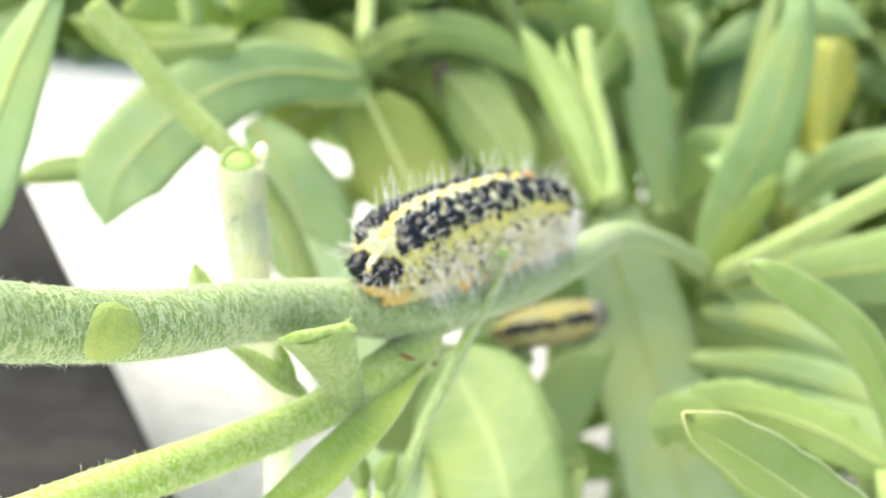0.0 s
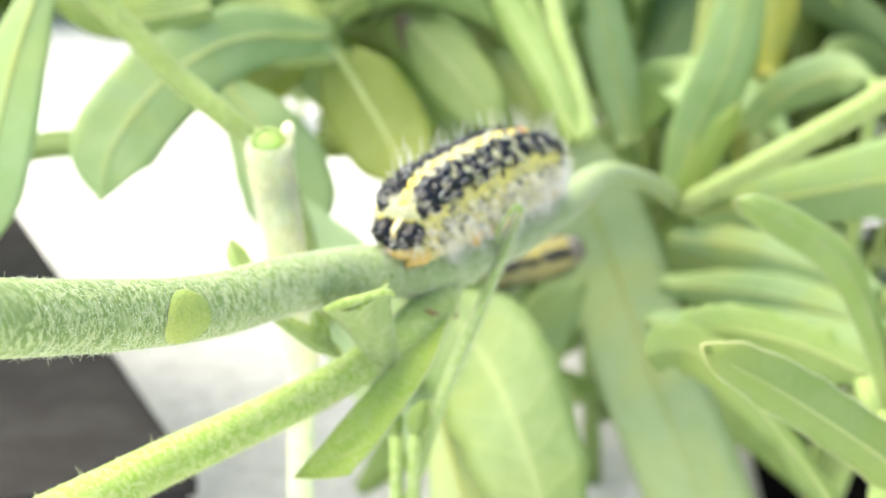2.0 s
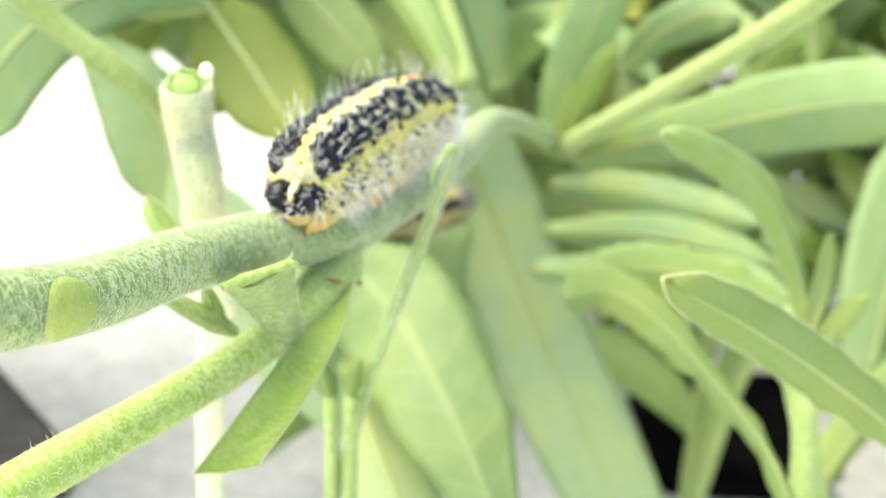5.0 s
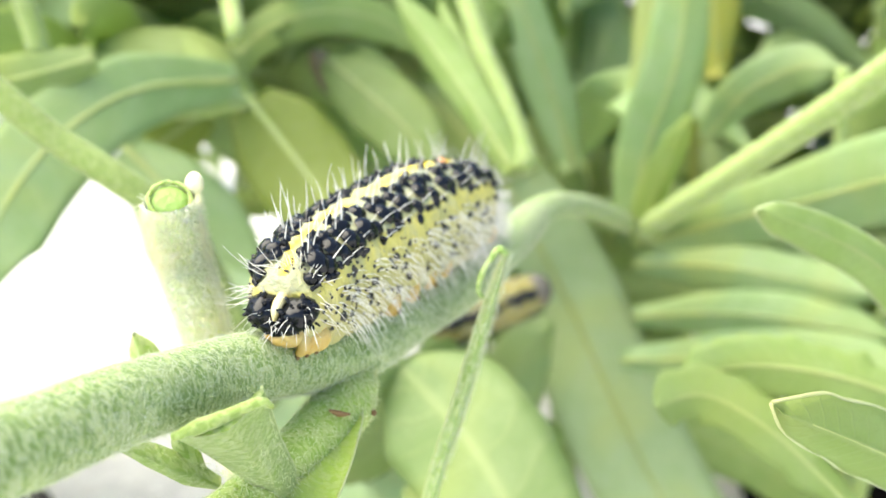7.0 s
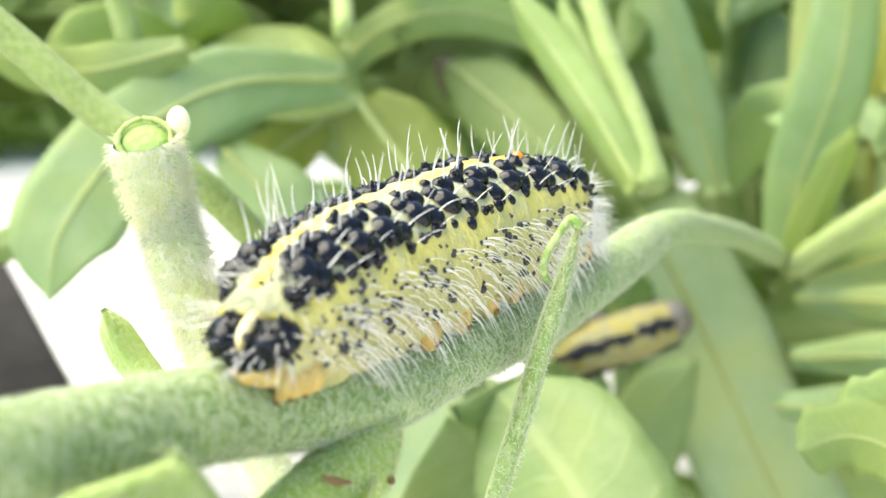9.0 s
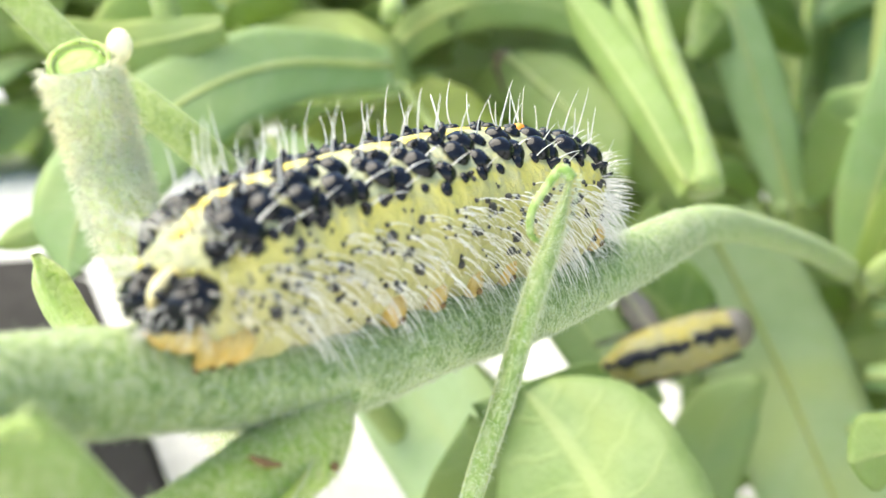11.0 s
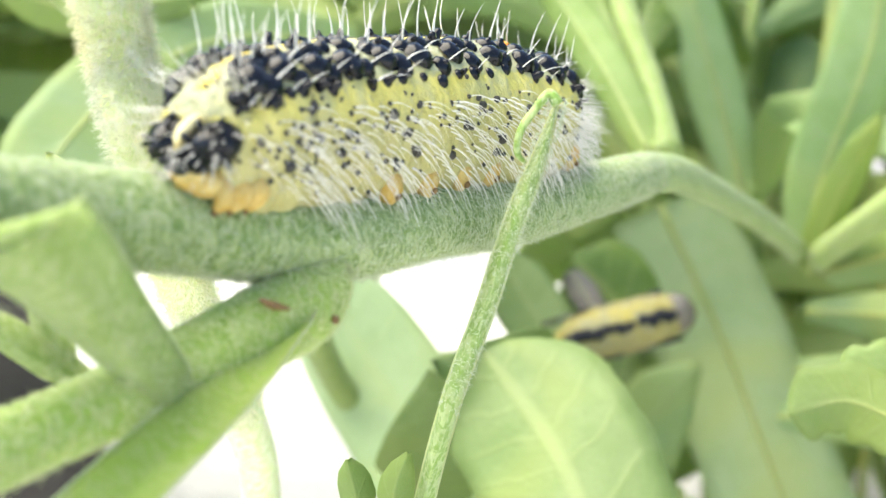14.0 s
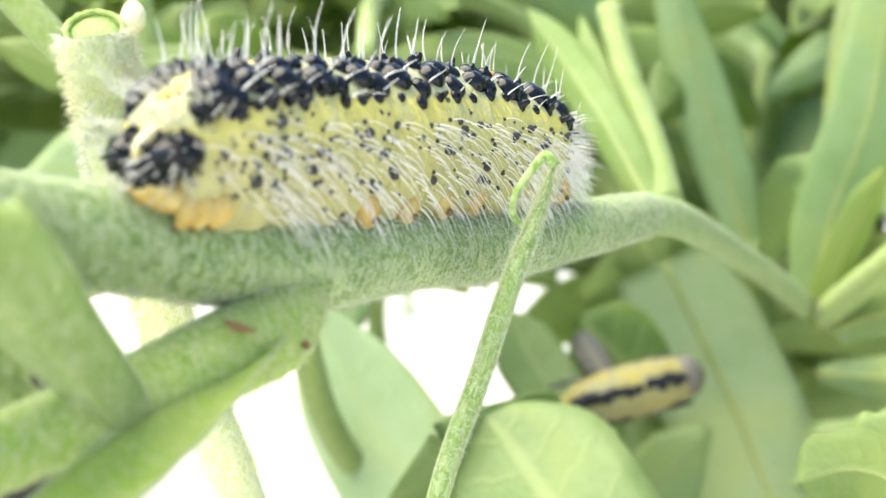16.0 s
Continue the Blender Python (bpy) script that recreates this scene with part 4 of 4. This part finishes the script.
leaf(low, list(reversed([(50.1, 43.5, 85.9), (50.2, 38.4, 77.3), (50.3, 31.0, 68.5), (49.7, 25.5, 62.3), (48.9, 20.2, 55.8), (46.9, 14.4, 49.8)])), 14, LEAF_GLAUCOUS, rib=False, fold=0.1, wave=0.02, n=40, profile=(0.1, 0.55, 0.9, 1.0, 1.0, 0.9, 0.6))
stalk_to(low, (46, 2, 0), [(50.1, 43.5, 85.9), (50.2, 38.4, 77.3), (50.3, 31.0, 68.5), (49.7, 25.5, 62.3), (48.9, 20.2, 55.8), (46.9, 14.4, 49.8)][-1], 1.2)
stalk_to(low, (10, 0, 0), [(-2.3, -0.5, 81.9), (-2.3, 0.2, 83.7), (-2.3, 0.6, 84.8)][0], 0.8)
stalk_to(low, (10, 0, 0), [(-2.5, -2.4, 82.5), (-2.2, -2.4, 84.2), (-1.7, -2.7, 85.7)][0], 0.8)

back = thing("layered_leaf_plant", (120, -30, 0), "plant with layered long narrow leaves", "plant")
for pts, w in (([(109.7, 2.2, 73.1), (108.9, -10.5, 74.1), (105.3, -24.2, 73.9), (101.2, -36.1, 73.7)], 8), ([(103.5, 1.3, 66.2), (103.9, -15.0, 68.1), (101.6, -28.2, 68.2), (99.9, -39.0, 67.9)], 8.5), ([(95.2, 1.2, 61.8), (94.8, -16.7, 64.3), (93.3, -31.0, 65.7), (90.3, -41.3, 65.9)], 9), ([(114.7, -7.5, 93.1), (111.8, -13.1, 100.7), (109.7, -20.6, 105.3), (106.1, -27.4, 105.9)], 8)):
    leaf(back, pts, w, LEAF_PALE, profile=(0.35, 0.85, 1.0, 0.9, 0.5))
    stalk_to(back, (120, -30, 0), pts[-1], 1.3, (4, 0, 10))
far = thing("tall_leaf_plant", (150, -90, 0), "plant with long broad upright leaves", "plant")
leaf(far, list(reversed([(159.6, -64.1, 87.0), (146.7, -62.2, 70.3), (134.8, -60.0, 56.6), (123.0, -58.5, 42.8)])), 19, LEAF_PALE, profile=(0.5, 0.9, 1.0, 0.9, 0.5))
stalk_to(far, (150, -90, 0), [(159.6, -64.1, 87.0), (146.7, -62.2, 70.3), (134.8, -60.0, 56.6), (123.0, -58.5, 42.8)][-1], 2.0)
leaf(far, list(reversed([(99.7, -67.5, 67.7), (88.0, -59.3, 58.7), (76.6, -51.5, 50.5), (65.1, -44.5, 41.4)])), 7, LEAF, profile=(0.5, 0.9, 1.0, 0.9, 0.6), fold=0.5)
stalk_to(far, (150, -90, 0), [(99.7, -67.5, 67.7), (88.0, -59.3, 58.7), (76.6, -51.5, 50.5), (65.1, -44.5, 41.4)][-1], 1.6)

arch = thing("arching_leaf_plant", (150, 40, 0), "arching plant with broad drooping leaves over bright ground", "plant")
part("stalk", tube(bmesh.new(), [(150, 40, 0), (140, 42, 80), (115, 50, 118), (85, 58, 122), [(24.7, 57.5, 89.5), (28.0, 57.4, 96.3), (37.2, 55.4, 104.5), (48.9, 52.6, 108.6), (62.6, 46.4, 112.0)][-1]], (2.2, 2.0, 1.8, 1.5, 1.2), n=40), STEM_FRESH, arch)
leaf(arch, list(reversed([(23.4, 55.6, 87.4), (27.0, 56.4, 94.2), (36.6, 54.6, 102.6), (48.9, 51.6, 106.8), (62.6, 46.2, 106.5)])), 11.5, LEAF_PALE, fold=0.06, wave=0.02, ragged=0.03, profile=(0.4, 0.85, 1.0, 1.0, 0.8), n=40)
leaf(arch, [(64.1, 45.6, 103.8), (64.0, 41.2, 98.8), (62.0, 35.2, 93.1), (58.0, 28.3, 87.3)], 14, LEAF_OLIVE, fold=0.1, wave=0.03, profile=(0.45, 0.9, 1.0, 0.9, 0.6))
leaf(arch, [(68.2, 51.0, 106.6), (74.5, 49.5, 111.4), (82.9, 44.5, 114.2), (89.0, 37.0, 112.5), (92.2, 31.4, 107.0)], 6.5, LEAF, fold=0.25, profile=(0.5, 0.9, 1.0, 0.9, 0.6))
leaf(arch, [(85.6, 44.5, 107.1), (84.2, 38.5, 103.3), (81.9, 31.5, 98.9), (79.1, 24.4, 93.2)], 11, LEAF, fold=0.1, profile=(0.3, 0.85, 1.0, 0.9, 0.7))
leaf(arch, [(83.8, 64.2, 99.0), (77.5, 68.6, 94.9), (73.1, 72.0, 91.6)], 9, LEAF_OLIVE, profile=(0.5, 1.0, 0.9, 0.5))
leaf(arch, [(66.5, 41.3, 89.7), (65.3, 47.7, 89.5), (65.2, 53.0, 88.1)], 4, LEAF, profile=(0.5, 1.0, 0.9, 0.5))
leaf(arch, [(46.0, 73.3, 88.9), (40.5, 81.2, 87.8), (36.6, 87.2, 85.2)], 4.5, LEAF, profile=(0.5, 1.0, 0.9, 0.5))
leaf(arch, [(58.7, 61.8, 97.8), (57.2, 54.0, 91.7), (54.8, 47.6, 84.7), (51.3, 42.9, 75.8)], 14, LEAF_PALE, fold=0.1, wave=0.02, profile=(0.3, 0.75, 1.0, 1.0, 0.75))
leaf(arch, [(6.6, 48.2, 116.0), (1.6, 47.5, 107.4), (-3.0, 46.2, 97.9), (-6.0, 45.5, 89.0)], 7.5, LEAF_PALE, fold=0.1, profile=(0.4, 0.8, 1.0, 0.95, 0.6))
leaf(arch, [(43.7, 53.9, 110.9), (35.9, 62.3, 108.8), (28.7, 69.2, 111.3)], 6, LEAF, profile=(0.5, 1.0, 0.9, 0.5))
leaf(arch, [(119.7, 81.4, 108.2), (115.7, 68.1, 98.7), (112.0, 53.4, 88.8), (112.7, 43.1, 80.1)], 19, LEAF, profile=(0.5, 1.0, 1.0, 0.8, 0.5), wave=0.02)
leaf(arch, [(132.6, 61.9, 109.8), (128.4, 48.9, 100.0), (124.1, 37.5, 91.7), (118.5, 28.2, 82.0)], 17, LEAF, profile=(0.5, 1.0, 1.0, 0.8, 0.5), wave=0.02)
leaf(arch, [(102.3, 81.6, 101.7), (100.9, 69.5, 95.3), (99.3, 57.5, 88.3), (97.0, 46.9, 81.5)], 13, LEAF, profile=(0.5, 1.0, 1.0, 0.8, 0.5), wave=0.02)
part("stalk", tube(bmesh.new(), [(38.0, 64.0, 140.0), (41.5, 61.0, 116.0), (44.0, 59.0, 106.0), (52.0, 53.0, 103.5), (64.0, 46.0, 103.6)], (1.3, 1.35, 1.4, 1.2, 1.0), n=30), STEM_FRESH, arch)
part("stalk", tube(bmesh.new(), [(64.0, 46.0, 103.6), (80, 54, 97), (100, 68, 85), (115, 75, 60), (150, 60, 20), (150, 40, 0)], (1.1, 1.4, 1.6, 1.9, 2.2), n=40), STEM_FRESH, arch)
part("stalk", tube(bmesh.new(), [(4.5, 40.0, 116.0), (6.2, 35.7, 112.1), (7.7, 31.7, 108.3), (12.3, 23.6, 100.7)] + [(30, 30, 88), (60, 38, 60), (150, 40, 0)], (1.25, 1.25, 1.25, 1.25, 1.4, 1.6, 1.8), n=50), STEM_OLIVE, arch)
# Added grey strip in place of a dark gap in the foliage; no real leaf.
part("dark_pod", blade(bmesh.new(), [(92.9, 49.9, 108.0), (92.3, 48.5, 104.6), (90.7, 46.4, 101.0)], 3.2, fold=0.6, profile=(0.9, 1.0, 0.8, 0.4)), SHADE_GREY, arch, "dark grey-brown strip among the leaves")
# This strip is a dark grey leaf by the second caterpillar.
part("dark_pod", blade(bmesh.new(), [(75.4, 22.8, 80.8), (74.9, 20.0, 77.8), (74.2, 17.5, 74.9)], 3.6, fold=0.5, profile=(0.6, 1.0, 0.9, 0.5)), SHADE_GREY, low, "dark grey-brown strip among the leaves")
leaf(low, [(82.8, 17.2, 72.4), (82.3, 19.7, 76.5), (81.3, 22.4, 79.3), (80.2, 25.0, 81.4)], 13, LEAF_DARK, fold=0.2, rib=False)
leaf(low, list(reversed([(96.3, 12.4, 66.4), (92.5, 16.3, 60.6), (89.4, 18.1, 52.6), (86.4, 19.1, 43.1)])), 11, LEAF_PALE, fold=0.15, rib=False)

# ---- foliage further back ----


def bush(x, y, height, count, length, seed, lo=0.12, leafmat=None):
    """A leafy plant: a leaning stalk with leaves all round."""
    rnd = random.Random(seed)
    p = thing("background_plant", (x, y, 0), "out-of-focus green leafy plant", "plant", "plants behind the stem")
    tip = Vector((x + rnd.uniform(-14, 14), y + rnd.uniform(-14, 14), height))
    part("stalk", tube(bmesh.new(), [(x, y, 0), Vector((x, y, 0)).lerp(tip, 0.5) + Vector((rnd.uniform(-6, 6), rnd.uniform(-6, 6), 0)), tip], (2.2, 1.8, 1.0), n=16, seg=8), STEM_FRESH, p)
    for k in range(count):
        f = lo + (1 - lo) * (k + 0.5) / count
        q = Vector((x, y, 0)).lerp(tip, f)
        a = k * 2.4 + rnd.uniform(-0.4, 0.4)
        ln = length * rnd.uniform(0.7, 1.25)
        rise = rnd.uniform(0.1, 1.0)
        d = Vector((math.cos(a), math.sin(a), rise)).normalized()
        pts = [q, q + d * ln * 0.4, q + d * ln * 0.75 + Vector((0, 0, -ln * 0.10)), q + d * ln + Vector((0, 0, -ln * 0.32))]
        leaf(p, pts, ln * rnd.uniform(0.2, 0.3), leafmat or rnd.choice((LEAF, LEAF_DARK, LEAF_PALE)), rib=False, n=12, tilt=rnd.uniform(-35, 35), profile=(0.3, 0.85, 1.0, 0.8, 0.2), wave=0.03, seed=seed + k)
    return p




def overhang(base, pts, count, length, seed):
    """An arching branch, leafy along its outer part only."""
    rnd = random.Random(seed)
    p = thing("background_plant", base, "out-of-focus arching branch with green leaves", "plant", "plants behind the stem")
    line = spline([base] + pts, 60)
    part("stalk", tube(bmesh.new(), [base] + pts, (2.4, 1.8, 1.4, 0.9), n=30, seg=8), STEM_FRESH, p)
    for k in range(count):
        q = line[24 + int(36 * (k + 0.5) / count)]
        a = k * 2.4 + rnd.uniform(-0.5, 0.5)
        ln = length * rnd.uniform(0.7, 1.25)
        d = Vector((math.cos(a), math.sin(a), rnd.uniform(-0.15, 0.7))).normalized()
        way = [q, q + d * ln * 0.4, q + d * ln * 0.75 + Vector((0, 0, -ln * 0.05)), q + d * ln + Vector((0, 0, -ln * 0.16))]
        leaf(p, way, ln * rnd.uniform(0.36, 0.52), rnd.choice((LEAF, LEAF_DARK, LEAF, LEAF, LEAF_PALE)), rib=False, n=12, tilt=rnd.uniform(-40, 40), profile=(0.3, 0.85, 1.0, 0.8, 0.2), wave=0.03, seed=seed + k)
    return p


overhang((215, -5, 0), [(190, 40, 95), (130, 76, 116), (95, 88, 118), (66, 98, 116)], 30, 34, 301)
overhang((240, 0, 0), [(210, 70, 100), (140, 124, 120), (105, 128, 126), (72, 128, 124)], 30, 38, 302)
overhang((205, -15, 0), [(180, 25, 100), (130, 58, 122), (100, 66, 126), (76, 74, 122)], 24, 30, 303)
overhang((200, -20, 0), [(175, 30, 90), (135, 54, 108), (106, 66, 104), (80, 70, 106), (58, 70, 110)], 24, 24, 305)
overhang((290, 40, 0), [(250, 120, 130), (190, 175, 150), (150, 180, 155), (60, 190, 140)], 34, 60, 304)
overhang((240, -10, 0), [(200, 60, 100), (150, 100, 112), (105, 120, 108), (60, 135, 108), (30, 140, 108)], 26, 34, 306)
spots = [(175, -110, 150), (205, -70, 165), (215, -25, 150), (190, 20, 160), (230, 15, 175), (250, -55, 180), (235, -120, 170), (160, -160, 150), (205, -165, 170), (260, 60, 185), (265, 0, 190), (275, -110, 190), (125, -95, 110), (100, -120, 120), (150, 20, 120)]
for k, (x, y, h) in enumerate(spots):
    bush(x, y, h, 20, 52, 50 + k)
bush(455, 292, 75, 22, 48, 91)
yellow = thing("yellow_leaf", (150, -2, 0), "yellowing leaf hanging among the green ones", "leaf")
leaf(yellow, [(150, -2, 0), (150, -2, 70), (149, -3, 118), (146, -4, 112), (144, -6, 100)], 12, LEAF_YELLOW, "blade", profile=(0.1, 0.1, 0.4, 1.0, 0.3))

rnd = random.Random(77)
bm = bmesh.new()
for _ in range(1500):
    a = rnd.uniform(-1.15, 0.30)
    d = rnd.uniform(310, 420)
    q = Vector((d * math.cos(a), d * math.sin(a) - 10, rnd.uniform(2, 250)))
    w = Vector((rnd.uniform(-1, 1), rnd.uniform(-1, 1), rnd.uniform(-0.6, 1))).normalized()
    s = w.cross(Vector((rnd.uniform(-1, 1), rnd.uniform(-1, 1), 0.3))).normalized()
    ln, wd = rnd.uniform(30, 60), rnd.uniform(6, 11)
    up = w.cross(s)
    v = [bm.verts.new(c) for c in (q, q + w * ln * 0.4 + s * wd, q + w * ln * 0.45 + up * 3, q + w * ln * 0.4 - s * wd, q + w * ln - up * 6)]
    for f in ((0, 1, 2), (0, 2, 3), (1, 4, 2), (2, 4, 3)):
        bm.faces.new([v[i] for i in f])
near_bm, bm = bm, bmesh.new()
for _ in range(2600):
    a = rnd.uniform(0.40, 1.9)
    d = rnd.uniform(900, 1150)
    q = Vector((d * math.cos(a), d * math.sin(a), rnd.uniform(2, 420)))
    w = Vector((rnd.uniform(-1, 1), rnd.uniform(-1, 1), rnd.uniform(-0.6, 1))).normalized()
    s = w.cross(Vector((rnd.uniform(-1, 1), rnd.uniform(-1, 1), 0.3))).normalized()
    ln, wd = rnd.uniform(70, 120), rnd.uniform(15, 28)
    up = w.cross(s)
    v = [bm.verts.new(c) for c in (q, q + w * ln * 0.4 + s * wd, q + w * ln * 0.45 + up * 6, q + w * ln * 0.4 - s * wd, q + w * ln - up * 10)]
    for f in ((0, 1, 2), (0, 2, 3), (1, 4, 2), (2, 4, 3)):
        bm.faces.new([v[i] for i in f])
hedge = thing("hedge", (330, 0, 0), "dense far green foliage", "foliage", kind="stuff")
# near leaves: the shade of the gaps is in their colour
part("leaves", near_bm, LEAF_SHADED, hedge, kind="stuff")
part("leaves", bm, LEAF, hedge, kind="stuff")

# <sway>
SWAY = [
    (0.0, pose(0.00260, -0.00240, 0.10110, -0.60, 0.80, 1.28)),
    (0.5, pose(0.00308, -0.00250, 0.10106, -0.57, -0.48, 1.38)),
    (1.0, pose(0.00282, -0.00259, 0.10135, -0.75, -0.65, 0.87)),
    (1.5, pose(0.00257, -0.00261, 0.10076, -0.62, 0.69, 1.07)),
    (2.0, pose(0.00207, -0.00187, 0.10118, -0.52, 0.67, 0.63)),
    (2.5, pose(0.00175, -0.00126, 0.10090, -0.35, 0.47, 0.19)),
    (3.0, pose(0.00142, -0.00093, 0.10109, -0.29, 0.44, 0.01)),
    (3.5, pose(0.00047, -0.00068, 0.10071, -0.08, 0.10, 0.19)),
    (4.0, pose(-0.00043, -0.00043, 0.10079, 0.05, 0.04, -0.05)),
    (4.2, pose(-0.00060, -0.00025, 0.10072, -0.03, -0.19, 0.05)),
    (6.3, pose(-0.00005, 0.00058, 0.10022, 0.12, 0.38, -1.03)),
    (6.5, pose(-0.00005, 0.00108, 0.10082, 0.60, 0.62, -0.72)),
    (7.0, pose(-0.00017, 0.00114, 0.10096, 0.30, 0.77, -0.63)),
    (7.5, pose(-0.00025, 0.00104, 0.10181, 0.39, 1.31, -0.62)),
    (8.0, pose(-0.00086, 0.00038, 0.10040, 0.59, 0.46, -0.32)),
    (8.5, pose(-0.00184, 0.00039, 0.10015, 0.61, 0.14, -0.54)),
    (9.0, pose(-0.00201, 0.00011, 0.09911, 0.60, 0.02, 0.14)),
    (9.5, pose(-0.00161, 0.00012, 0.09851, 0.28, -0.17, 0.26)),
    (9.7, pose(-0.00149, 0.00033, 0.09796, 0.40, -0.04, 0.30)),
    (11.8, pose(-0.00066, 0.00112, 0.09802, -0.16, -0.38, -0.11)),
    (12.0, pose(-0.00074, 0.00137, 0.09802, -0.20, -0.48, -0.19)),
    (12.5, pose(-0.00035, 0.00134, 0.09787, 0.13, -0.27, -0.19)),
    (13.0, pose(-0.00099, 0.00083, 0.09798, 0.40, -1.06, -0.41)),
    (13.5, pose(-0.00126, 0.00096, 0.09847, 0.46, -0.56, -0.20)),
    (14.0, pose(-0.00062, 0.00079, 0.09926, 0.05, -0.49, -0.44)),
    (14.5, pose(-0.00043, 0.00092, 0.09961, 0.15, -0.70, -0.12)),
    (15.0, pose(-0.00049, 0.00093, 0.09998, 0.05, -0.75, -0.34)),
    (15.5, pose(-0.00083, 0.00100, 0.10048, -0.12, -0.53, -0.27)),
    (16.0, pose(-0.00174, 0.00096, 0.10094, -0.83, -0.12, -0.23)),
]
# </sway>


def motions():
    walk(plant, SWAY)
    walk(caterpillar, SWAY)


motions()
